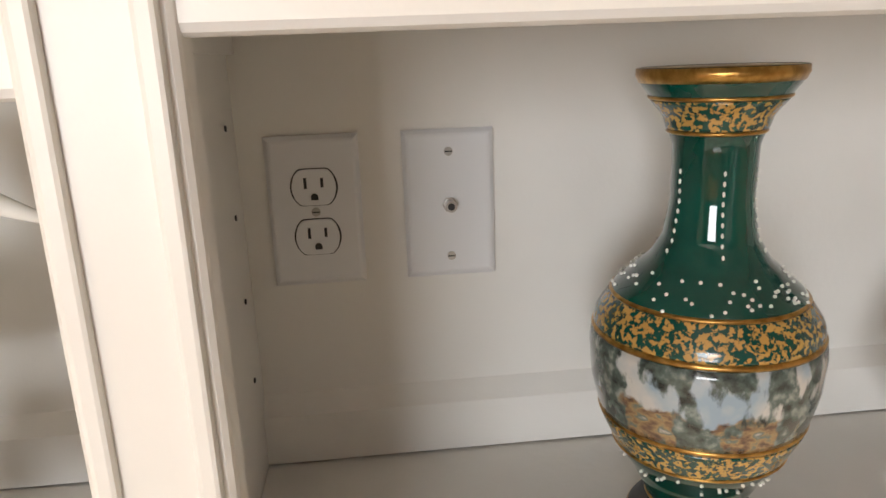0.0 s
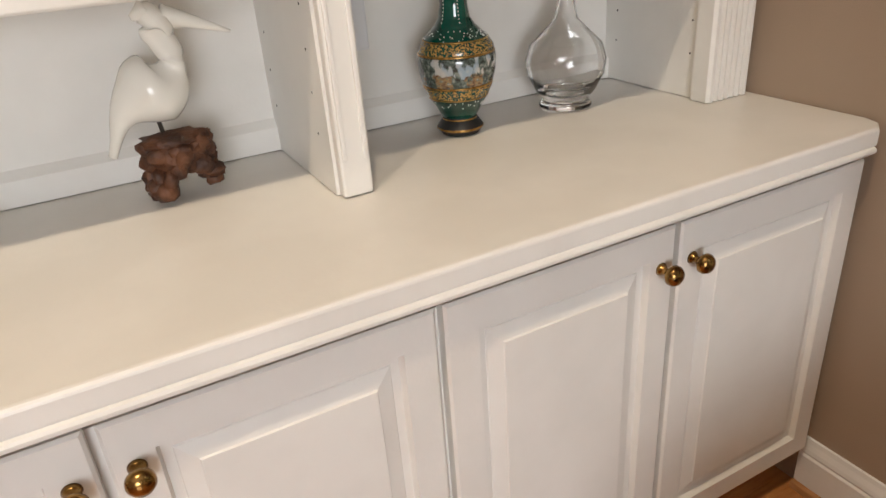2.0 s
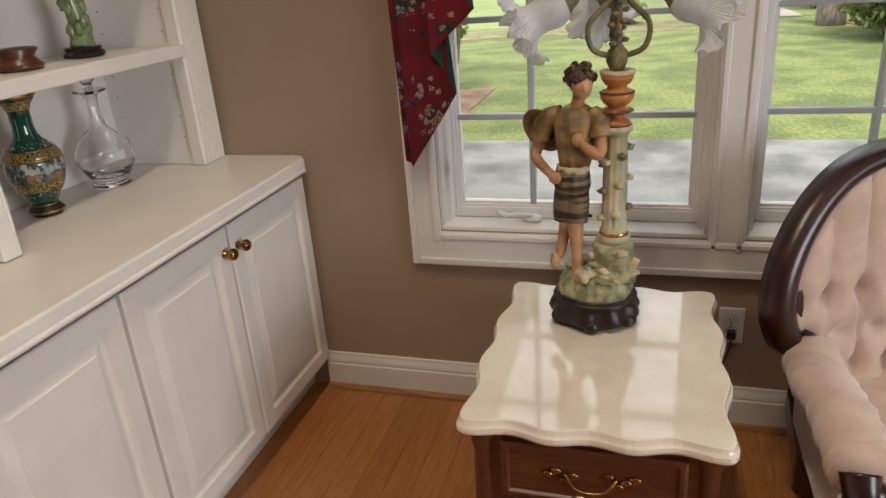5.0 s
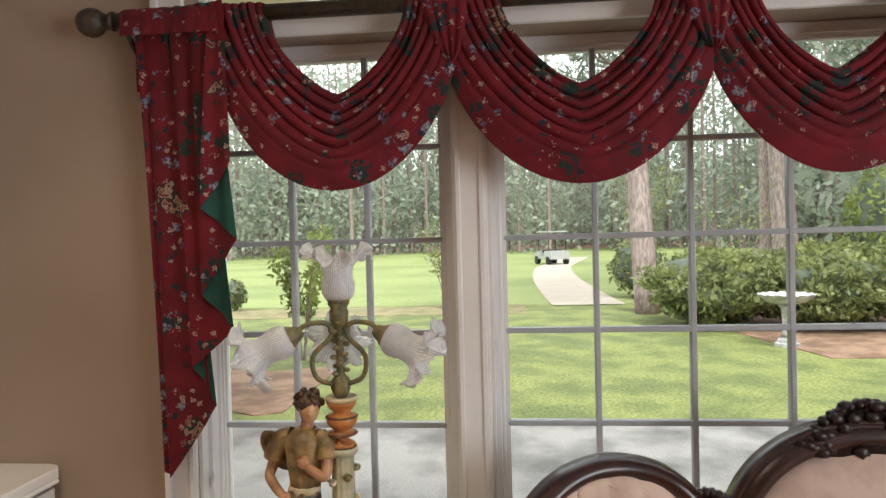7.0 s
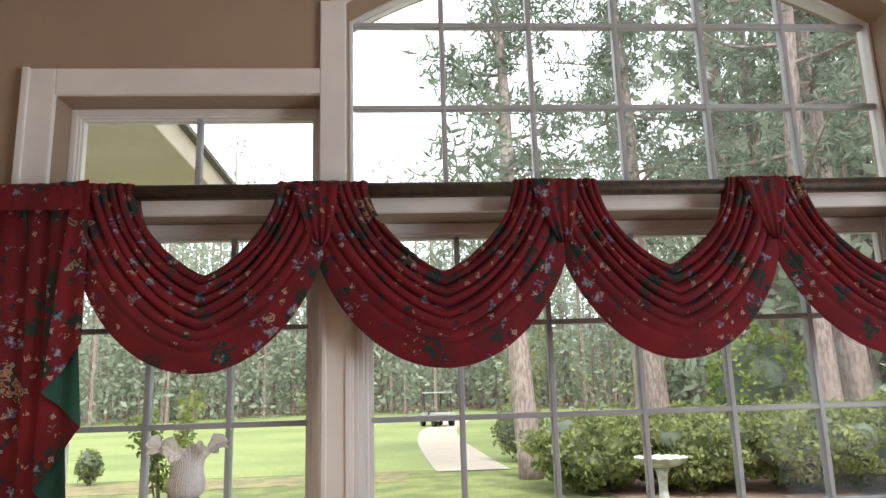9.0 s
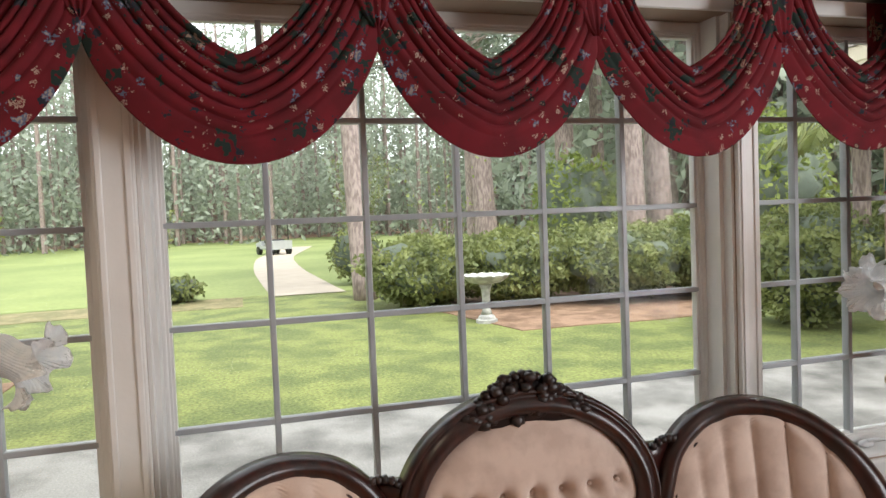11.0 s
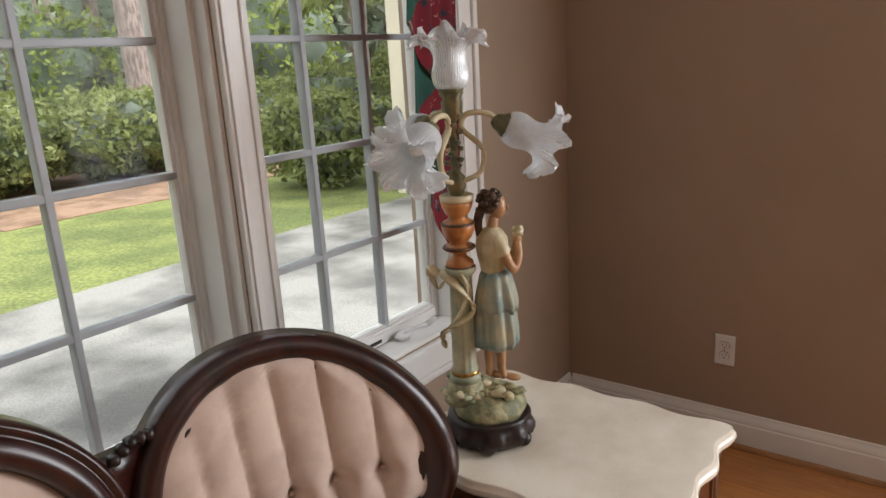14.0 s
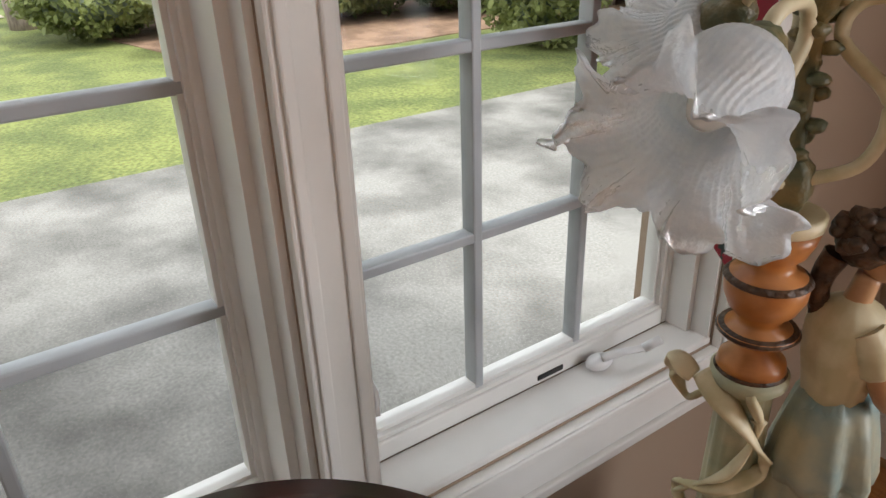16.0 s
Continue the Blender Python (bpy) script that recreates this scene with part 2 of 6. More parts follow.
def prism(outline, h0, h1, axis="z", bevel=0.0):
    """A slab over an outline of (a, b) pairs. axis z: (x, y); axis x: (y, z); axis y: (x, z)."""
    bm = bmesh.new()
    place = {"z": lambda a, b, h: (a, b, h), "x": lambda a, b, h: (h, a, b), "y": lambda a, b, h: (a, h, b)}[axis]
    ring_skin(bm, [[place(a, b, h0) for a, b in outline], [place(a, b, h1) for a, b in outline]])
    if bevel:
        caps = [f for f in bm.faces if len(f.verts) == len(outline)]
        bmesh.ops.bevel(bm, geom=[e for f in caps for e in f.edges], offset=bevel, segments=3, profile=0.5, affect="EDGES")
    return bm


def structure(name, bm, material, label="", smooth=False):
    return tagged(link(name, bm, material, smooth=smooth), label, kind="structure")


def moulding(name, profile, a, b, material, parent=None, label=""):
    """A straight moulding from a to b; profile in (out, up), out to the left of a-b."""
    a, b = Vector(a), Vector(b)
    d = (b - a).normalized()
    out = Vector((0, 0, 1)).cross(d)
    bm = ring_skin(bmesh.new(), [[p + out * o + Vector((0, 0, u)) for o, u in profile] for p in (a, b)])
    return link(name, bm, material, parent, label)

# ---- room ----
XE, YN, YS, XW, ZC = 0.80, 0.60, -4.68, -4.4, 3.4
SIDE_A = (-1.235, -0.445)
MIDDLE = (-3.11, -1.335)
SIDE_B = (-3.945, -3.19)
UPPER = (-3.135, -1.315)
SILL, HEAD, TRANSOM0, TRANSOM1, SPRING, APEX = 0.625, 2.135, 2.22, 2.515, 2.83, 3.09


def arch(y0, y1, spring, apex, steps=24):
    """Points of a segmental arch from y0 to y1."""
    half, rise = (y1 - y0) / 2, apex - spring
    r = (half * half + rise * rise) / (2 * rise)
    a = math.asin(half / r)
    return [((y0 + y1) / 2 + r * math.sin(-a + 2 * a * i / steps), apex - r + r * math.cos(-a + 2 * a * i / steps)) for i in range(steps + 1)]


def wall_with_windows():
    bm = bmesh.new()

    def panel(pts):
        ring_skin(bm, [[(x, y, z) for y, z in pts] for x in (XE, XE + 0.2)])

    def rect(y0, y1, z0, z1):
        panel([(y0, z0), (y1, z0), (y1, z1), (y0, z1)])

    rect(YS - 0.15, YN + 0.15, -0.02, SILL)
    rect(SIDE_A[1], YN + 0.15, SILL, ZC)
    rect(YS - 0.15, SIDE_B[0], SILL, ZC)
    rect(MIDDLE[1], SIDE_A[0], SILL, TRANSOM0)
    rect(SIDE_B[1], MIDDLE[0], SILL, TRANSOM0)
    rect(UPPER[1], SIDE_A[0], TRANSOM0, ZC)
    rect(SIDE_B[1], UPPER[0], TRANSOM0, ZC)
    for a, b in (SIDE_A, SIDE_B):
        rect(a, b, HEAD, TRANSOM0)
        rect(a, b, TRANSOM1, ZC)
    rect(MIDDLE[0], MIDDLE[1], HEAD, TRANSOM0)
    curve = arch(*UPPER, SPRING, APEX)
    panel([(UPPER[0], ZC)] + curve + [(UPPER[1], ZC)])
    return bm


structure("wall_east", wall_with_windows(), WALL, "taupe painted wall with a tall arched window group")
# the opening west of x = -0.95 is unseen, made for the added fill
bm = box(-0.95, XE, YS - 0.15, YS, -0.02, ZC)
add_box(bm, XW - 0.15, -2.95, YS - 0.15, YS, -0.02, ZC)
add_box(bm, -2.95, -0.95, YS - 0.15, YS, -0.02, 0.6)
add_box(bm, -2.95, -0.95, YS - 0.15, YS, 2.4, ZC)
structure("wall_south", bm, WALL, "plain taupe painted wall")
structure("wall_north", box(XW - 0.15, XE, YN, YN + 0.15, -0.02, ZC), WALL, "taupe painted wall behind the bookcase")
structure("wall_west", box(XW - 0.15, XW, YS, YN, -0.02, ZC), WALL, "plain taupe painted wall")
structure("ceiling", box(XW - 0.15, XE + 0.2, YS - 0.15, YN + 0.15, ZC, ZC + 0.15), CEIL, "plain white ceiling")
BASE = [(0, 0), (0.016, 0), (0.016, 0.095), (0.012, 0.1), (0.014, 0.106), (0.012, 0.115), (0.007, 0.128), (0.005, 0.138), (0, 0.14)]
SHOE = [(0.016, 0), (0.03, 0), (0.03, 0.006), (0.026, 0.014), (0.016, 0.018)]
OAK = shader("oak_shoe_moulding", (0.4, 0.2, 0.085), 0.35, second=(0.3, 0.14, 0.05), scale=12, stretch=(1, 1, 8))
for i, (a, b) in enumerate((((XE, YS, 0.002), (XE, 0.02, 0.002)), ((XW, YS, 0.002), (XE - 0.017, YS, 0.002)), ((XW, YN, 0.002), (XW, YS + 0.017, 0.002)))):
    tagged(moulding("baseboard", BASE, a, b, CASING), "white moulded baseboard along the wall", kind="structure")
    tagged(moulding("trim", SHOE, a, b, OAK), "oak shoe moulding at the foot of the baseboard", kind="structure")

# ---- windows ----
GX = 0.925


def sash(parent, y0, y1, z0, z1, cols, rows, top=None, gx=GX, w=0.036, foot=0.036):
    """A glazed sash: a frame round the opening, muntin bars on both faces and panes. top: arch points of the opening."""
    bm = bmesh.new()
    for ya, yb in ((y0, y0 + w), (y1 - w, y1)):
        add_box(bm, gx - 0.03, gx + 0.03, ya, yb, z0, z1, 0.004)
    add_box(bm, gx - 0.03, gx + 0.03, y0 + w, y1 - w, z0, z0 + foot, 0.004)
    if top:
        inner = arch(y0 + w, y1 - w, SPRING, APEX - w)
        ring_skin(bm, [[(gx - 0.03, *o), (gx + 0.03, *o), (gx + 0.03, *i), (gx - 0.03, *i)] for o, i in zip(top, inner)])
    else:
        add_box(bm, gx - 0.03, gx + 0.03, y0 + w, y1 - w, z1 - w, z1, 0.004)
    part("window_frame", bm, CASING, parent, "white painted sash frame")
    a0, a1, b0, b1 = y0 + w, y1 - w, z0 + foot, (z1 - w if not top else z1)
    if not top:
        # glazing bead: a thin stepped rim round the glass
        bm = bmesh.new()
        for k, d in ((0.0, 0.024), (0.007, 0.014)):
            rim = [(a0 + k, b0 + k), (a1 - k, b0 + k), (a1 - k, b1 - k), (a0 + k, b1 - k)]
            ins = [(a0 + k + 0.007, b0 + k + 0.007), (a1 - k - 0.007, b0 + k + 0.007), (a1 - k - 0.007, b1 - k - 0.007), (a0 + k + 0.007, b1 - k - 0.007)]
            ring_skin(bm, [[(gx - d, *o), (gx + d, *o), (gx + d, *i), (gx - d, *i)] for o, i in zip(rim, ins)], closed_path=True)
        part("glazing_bead", bm, CASING, parent, "white stepped bead round the glass")
    t = 0.0085
    for i in range(1, cols):
        y = a0 + (a1 - a0) * i / cols
        zt = b1
        if top:
            zt = max((z for yy, z in inner if abs(yy - y) < 0.06), default=b1)
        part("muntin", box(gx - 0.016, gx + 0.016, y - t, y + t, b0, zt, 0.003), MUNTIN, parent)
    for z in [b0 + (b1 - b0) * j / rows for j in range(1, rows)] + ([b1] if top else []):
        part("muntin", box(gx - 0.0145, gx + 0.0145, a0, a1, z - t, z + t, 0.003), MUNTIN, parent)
    if top:
        part("pane", prism([(a0, b0)] + inner + [(a1, b0)], gx - 0.002, gx + 0.002, "x"), PANE, parent).visible_shadow = False
        return
    for i in range(cols):
        for j in range(rows):
            ya, yb = a0 + (a1 - a0) * i / cols, a0 + (a1 - a0) * (i + 1) / cols
            za, zb = b0 + (b1 - b0) * j / rows, b0 + (b1 - b0) * (j + 1) / rows
            part("pane", box(gx - 0.002, gx + 0.002, ya + 0.002, yb - 0.002, za + 0.002, zb - 0.002), PANE, parent).visible_shadow = False


def crank(parent, y, z, d):
    """A fold-down casement crank on the sill; its arm points along d in y."""
    bm = blob((XE + 0.065, y, z + 0.012), (0.02, 0.03, 0.014))
    tube(smoothed([(XE + 0.06, y, z + 0.022), (XE + 0.042, y + d * 0.03, z + 0.032), (XE + 0.028, y + d * 0.08, z + 0.03)], 5), lambda t: 0.011 - 0.002 * t, 8, bm, flat=0.6)
    tube([(XE + 0.028, y + d * 0.076, z + 0.03), (XE + 0.01, y + d * 0.1, z + 0.05)], 0.009, 8, bm)
    part("crank", bm, PLASTIC, parent, "white folding casement crank", True)


for i, (y0, y1, cols, top) in enumerate(((*SIDE_A, 3, None), (*MIDDLE, 6, arch(*UPPER, SPRING, APEX)), (*SIDE_B, 3, None))):
    w = thing(f"window_{i + 1}", pose(0, 0, 0), "white casement window with a grid of glass panes" if cols == 3 else "wide white picture window with a grid of panes", "window")
    w["kind"] = "structure"
    deep = GX if cols == 3 else GX + 0.028
    sash(w, y0, y1, SILL + 0.01, HEAD, cols, 5, gx=deep)
    part("window_sill", box(XE + 0.002, deep - 0.03, y0, y1, SILL - 0.004, SILL + 0.012, 0.004), CASING, w)
    # stepped jamb liners
    bm = bmesh.new()
    for k in (0.0, 0.04):
        add_box(bm, XE + 0.005 + k, deep - 0.03, y0, y0 + 0.01 + k * 0.35, SILL + 0.012, HEAD)
        add_box(bm, XE + 0.006 + k, deep - 0.031, y1 - 0.01 - k * 0.35, y1, SILL + 0.012, HEAD)
    part("jamb_liner", bm, CASING, w)
    if cols == 3:
        crank(w, (y0 + y1) / 2 + (0.115 if i == 0 else -0.13), SILL + 0.012, 1 if i == 0 else -1)
        part("lock_label", box(GX - 0.0325, GX - 0.0305, (y0 + y1) / 2 - 0.065, (y0 + y1) / 2 - 0.005, SILL + 0.02, SILL + 0.03), BLACK, w, "small black sticker strip")
        part("latch", tube(smoothed([(XE + 0.05, y1 - 0.02, SILL + 0.22), (XE + 0.04, y1 - 0.03, SILL + 0.19), (XE + 0.03, y1 - 0.025, SILL + 0.16)], 4), 0.005, 6), PLASTIC, w, "", True)
    u = thing(f"window_{i + 4}", pose(0, 0, 0), "white transom window above the casement" if cols == 3 else "arched upper window with a grid of panes", "window")
    u["kind"] = "structure"
    if top:
        sash(u, *UPPER, TRANSOM0, SPRING, 6, 2, top, gx=GX + 0.02, w=0.012, foot=0.012)
    else:
        sash(u, y0, y1, TRANSOM0, TRANSOM1, 2, 1, w=0.022, foot=0.022)

# casings: stepped boards proud of the wall
CAS = bmesh.new()


def casing(y0, y1, z0, z1):
    add_box(CAS, XE - 0.018, XE + 0.002, y0, y1, z0, z1, 0.004)


outer = 0.095
for ya, yb in ((SIDE_A[1], SIDE_A[1] + outer), (SIDE_B[0] - outer, SIDE_B[0])):
    casing(ya, yb, SILL - 0.11, TRANSOM1 + 0.085)
casing(SIDE_B[0], SIDE_A[1], SILL - 0.11, SILL - 0.004)
for a, b in (SIDE_A, SIDE_B):
    casing(a, b, TRANSOM1, TRANSOM1 + 0.085)
    casing(a, b, HEAD, TRANSOM0)
casing(*MIDDLE, HEAD, TRANSOM0)
casing(MIDDLE[1], SIDE_A[0], SILL - 0.004, TRANSOM0)
casing(SIDE_B[1], MIDDLE[0], SILL - 0.004, TRANSOM0)
casing(UPPER[1], SIDE_A[0], TRANSOM0, SPRING)
casing(SIDE_B[1], UPPER[0], TRANSOM0, SPRING)
for a, b in ((SIDE_A[1] + outer - 0.022, SIDE_A[1] + outer), (SIDE_B[0] - outer, SIDE_B[0] - outer + 0.022)):
    add_box(CAS, XE - 0.03, XE - 0.017, a, b, SILL - 0.11, TRANSOM1 + 0.085, 0.004)
for a, b in ((SIDE_A[1] + 0.004, SIDE_A[1] + 0.02), (SIDE_B[0] - 0.02, SIDE_B[0] - 0.004), (MIDDLE[1] + 0.008, MIDDLE[1] + 0.024), (SIDE_A[0] - 0.024, SIDE_A[0] - 0.008), (MIDDLE[0] - 0.024, MIDDLE[0] - 0.008), (SIDE_B[1] + 0.008, SIDE_B[1] + 0.024)):
    add_box(CAS, XE - 0.024, XE - 0.017, a, b, SILL - 0.03, HEAD, 0.003)
add_box(CAS, XE - 0.03, XE - 0.017, SIDE_B[0] - outer + 0.023, SIDE_A[1] + outer - 0.023, SILL - 0.11, SILL - 0.088, 0.004)
add_box(CAS, XE - 0.024, XE - 0.017, SIDE_B[0], SIDE_A[1], SILL - 0.024, SILL - 0.008, 0.003)
big, small = arch(UPPER[0] - 0.05, UPPER[1] + 0.05, SPRING, APEX + 0.09), arch(*UPPER, SPRING, APEX)
ring_skin(CAS, [[(XE - 0.018, *o), (XE + 0.002, *o), (XE + 0.002, *i), (XE - 0.018, *i)] for o, i in zip(big, small)])
structure("trim", CAS, CASING, "white moulded casing round the windows")

# ---- built-in bookcase and cabinets on the north wall ----
CT = 0.868
PX0, PX1, PF = -0.112, -0.062, 0.263      # the middle post and its front
EPX0, EPX1 = 0.662, 0.775                 # the fluted pilasters
WPX0, WPX1 = -0.985, -0.872
TOP = 2.55


def cabinet(x0, x1, knob_side):
    c = thing("cabinet", pose(0, 0, 0), "white painted cabinet with a raised-panel door and brass knob", "cabinet", "base cabinets under the counter")
    part("body", box(x0, x1, 0.022, 0.585, 0.125, 0.79), WHITE, c)
    d = raised_door(x0 + 0.006, x1 - 0.006, 0.132, 0.802, c)
    kx = x1 - 0.033 if knob_side > 0 else x0 + 0.033
    bm = lathe([(0.0, 0), (0.011, 0.0), (0.009, 0.004), (0.006, 0.008), (0.006, 0.014), (0.011, 0.018), (0.0165, 0.024), (0.0165, 0.03), (0.013, 0.036), (0.006, 0.039), (0, 0.0395)], 24)
    bm.transform(Matrix.Translation((kx, 0.0, 0.735)) @ Matrix.Rotation(radians(90), 4, "X"))
    part("knob", bm, BRASS, d, "round antique brass knob", True)
    return c


def raised_door(x0, x1, z0, z1, parent):
    """Frame with a recessed groove and a raised, bevelled centre."""
    bm = bmesh.new()
    loops = ((0.0, 0.0225), (0.0, 0.004), (0.004, 0.0), (0.05, 0.0), (0.0515, 0.004), (0.054, 0.0115), (0.066, 0.0125), (0.0675, 0.0105), (0.09, 0.0035), (0.0915, 0.001))
    rings = [[(x0 + i, d, z0 + i), (x1 - i, d, z0 + i), (x1 - i, d, z1 - i), (x0 + i, d, z1 - i)] for i, d in loops]
    ring_skin(bm, rings)
    return part("door", bm, WHITE, parent)


edges = (-0.935, -0.515, -0.097, 0.322, 0.778)
for k in range(4):
    cabinet(edges[k], edges[k + 1], 1 if k % 2 == 0 else -1)
toe = tagged(link("trim", box(-0.93, XE, 0.09, 0.11, 0.0, 0.125), WHITE), "white recessed toe board under the cabinets", kind="structure")
tagged(link("trim", box(-0.974, -0.936, 0.02, 0.55, 0.0, CT - 0.04, 0.003), WHITE), "white end stile of the base cabinets", kind="structure")
top_out = [(-0.97, 0.6), (-0.97, 0.0), (-0.955, -0.02), (XE - 0.04, -0.02), (XE - 0.012, 0.0), (XE - 0.001, 0.03), (XE - 0.001, 0.6)]
ct = tagged(link("countertop", prism(top_out, CT - 0.036, CT, "z", 0.007), WHITE), "white painted wooden counter with a moulded front edge", "countertop")
part("edge_moulding", tube([(-0.952, -0.018, CT - 0.04), (XE - 0.045, -0.018, CT - 0.04)], 0.007, 10), WHITE, ct)

case = thing("bookcase", pose(0, 0, 0), "white built-in bookcase with fluted pilasters above the counter", "bookcase")
part("back_panel", box(-0.97, XE - 0.002, YN - 0.014, YN - 0.002, CT + 0.002, TOP), WHITE, case)
part("side_panel", box(-0.116, -0.108, PF + 0.022, YN - 0.014, CT + 0.002, TOP), WHITE, case)
part("side_panel", box(EPX0 + 0.01, EPX1, PF + 0.05, YN - 0.014, CT + 0.002, TOP), WHITE, case)
part("side_panel", box(WPX0, WPX1 - 0.01, PF + 0.05, YN - 0.014, CT + 0.002, TOP), WHITE, case)
part("post", box(PX0, PX1, PF, PF + 0.022, CT + 0.002, TOP, 0.005, 3), WHITE, case)
for bx0 in (PX0 + 0.004, PX1 - 0.012):
    part("post_bead", box(bx0, bx0 + 0.008, PF - 0.004, PF + 0.002, CT + 0.06, TOP, 0.002), WHITE, case)
for e0, e1 in ((EPX0, EPX1), (WPX0, WPX1)):
    n = 6
    pts = [(e0, PF + 0.05), (e0, PF + 0.012), (e0 + 0.006, PF + 0.006)]
    fl = (e1 - e0 - 0.024) / n
    for k in range(n):
        a = e0 + 0.012 + k * fl
        pts += [(a + 0.002, PF + 0.006), (a + fl * 0.3, PF + 0.013), (a + fl * 0.7, PF + 0.013), (a + fl - 0.002, PF + 0.006)]
    pts += [(e1 - 0.006, PF + 0.006), (e1, PF + 0.012), (e1, PF + 0.05)]
    part("pilaster", prism(pts, CT + 0.002, TOP), WHITE, case, "fluted pilaster")
for a, b in ((WPX1 - 0.008, -0.1155), (-0.1085, EPX0 + 0.01)):
    part("back_skirting", ring_skin(bmesh.new(), [[(x, YN - 0.014, CT + 0.002), (x, YN - 0.027, CT + 0.002), (x, YN - 0.027, CT + 0.045), (x, YN - 0.02, CT + 0.053), (x, YN - 0.014, CT + 0.06)] for x in (a, b)]), WHITE, case)
SHELF_E, SHELF_W = 1.237, 1.22
for a, b, z in ((WPX1 - 0.008, PX0 + 0.01, SHELF_W), (-0.1075, EPX0 + 0.01, SHELF_E), (WPX1 - 0.008, PX0 + 0.01, SHELF_W + 0.36), (-0.1075, EPX0 + 0.01, SHELF_E + 0.36)):
    bm = box(a, b, PF + 0.018, YN - 0.015, z - 0.02, z)
    add_box(bm, a, b, PF + 0.004, PF + 0.018, z - 0.036, z + 0.002, 0.004)
    part("shelf", bm, WHITE, case)
part("crown", box(-0.985, XE - 0.002, PF - 0.02, YN - 0.002, TOP, TOP + 0.12, 0.01), WHITE, case)
for px, side in ((-0.108, 1), (-0.116, -1), (EPX0 + 0.01, -1)):
    for k in range(14):
        for y in (PF + 0.07, YN - 0.05):
            bm = lathe([(0.0022, 0), (0.0022, 0.001)], 8)
            bm.transform(Matrix.Translation((px + side * 0.0005, y, CT + 0.09 + k * 0.032 * 2)) @ Matrix.Rotation(radians(90), 4, "Y"))
            part("peg_hole", bm, BLACK, case)

structure("wall_chimney", box(-2.6, -0.99, 0.3, YN, 0.86, ZC), WALL, "taupe wall beside the bookcase")
structure("wall_hearth", box(-2.6, -0.975, 0.0, YN, -0.02, 0.86, 0.004), shader("pale_grey_paint", (0.5, 0.49, 0.48), 0.5, scale=3), "pale grey painted low hearth wall beside the cabinets")

# ---- outside ----
GRASS = shader("lawn_grass", (0.185, 0.21, 0.06), 0.9, second=(0.105, 0.13, 0.038), scale=1.6, fine=0.9, fine_scale=30, bump=0.8, bump_scale=45, detail=10)
FAIRWAY = shader("fairway_grass", (0.22, 0.26, 0.085), 0.9, second=(0.165, 0.205, 0.062), scale=0.2, fine=0.3, fine_scale=8)
STRAW = shader("pine_straw", (0.3, 0.19, 0.125), 0.95, second=(0.17, 0.1, 0.062), scale=3, detail=9, fine=0.3, fine_scale=60, bump=0.3, bump_scale=60)
DRY = shader("dry_rough_grass", (0.24, 0.2, 0.1), 0.95, second=(0.15, 0.14, 0.06), scale=3, detail=8, fine=0.5, fine_scale=30)
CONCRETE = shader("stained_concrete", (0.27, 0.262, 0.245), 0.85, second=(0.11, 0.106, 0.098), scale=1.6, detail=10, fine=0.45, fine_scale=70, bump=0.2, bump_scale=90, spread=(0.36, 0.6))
LEAF = shader("hedge_leaf", (0.3, 0.33, 0.12), 0.6, second=(0.14, 0.17, 0.065), scale=2.5, spread=(0.35, 0.65))
LEAFLIGHT = shader("young_leaf", (0.34, 0.4, 0.11), 0.6, second=(0.17, 0.22, 0.06), scale=2)
# needle colour lightened and greyed to carry the haze over the pines
NEEDLE = shader("pine_needles", (0.22, 0.26, 0.2), 0.7, second=(0.14, 0.17, 0.125), scale=1.5)


def translucent(m, share=0.45):
    """Let light through a leaf."""
    n, l = m.node_tree.nodes, m.node_tree.links
    b = n["Principled BSDF"]
    tr, mx = n.new("ShaderNodeBsdfTranslucent"), n.new("ShaderNodeMixShader")
    l.new(b.inputs["Base Color"].links[0].from_socket, tr.inputs[0])
    mx.inputs[0].default_value = share
    l.new(b.outputs[0], mx.inputs[1])
    l.new(tr.outputs[0], mx.inputs[2])
    l.new(mx.outputs[0], n["Material Output"].inputs[0])


# paled and greyed so that the leaf colour holds the distance haze
FARLEAF = shader("haze_paled_foliage", (0.38, 0.42, 0.34), 0.8, second=(0.3, 0.34, 0.265), scale=0.3)
for leafy in (LEAF, LEAFLIGHT, NEEDLE, FARLEAF):
    translucent(leafy)
translucent(FROST, 0.25)
BARK = shader("pine_bark", (0.34, 0.27, 0.24), 0.9, second=(0.19, 0.145, 0.13), scale=6, stretch=(3, 3, 0.8), bump=0.8, bump_scale=20, detail=8)
STUCCO = shader("cream_stucco", (0.62, 0.55, 0.43), 0.9, scale=3, bump=0.2, bump_scale=120)
ROOF = shader("roof_shingle", (0.16, 0.14, 0.12), 0.9, scale=5)

GZ = -0.16
structure("ground", box(XE + 0.2, 500, -400, 400, -0.6, GZ), GRASS, "green lawn running out to a golf course")
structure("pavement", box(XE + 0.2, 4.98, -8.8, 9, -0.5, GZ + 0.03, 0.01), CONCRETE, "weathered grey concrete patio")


def wavy_patch(name, x0, x1, y0, y1, z, material, label, amp=0.3):
    """A flat bed with an uneven outline."""
    pts = []
    for k in range(24):
        t = k / 24
        pts.append((x0 + amp * noise.noise((t * 9, x0, 1)), y0 + (y1 - y0) * t))
    for k in range(25):
        t = 1 - k / 24
        pts.append((x1 + amp * noise.noise((t * 9, x1, 5)), y0 + (y1 - y0) * t))
    return structure(name, prism(pts, z - 0.05, z), material, label)


wavy_patch("ground", 15.8, 75, -60, 130, GZ + 0.004, FAIRWAY, "pale green mown fairway", 0.8)
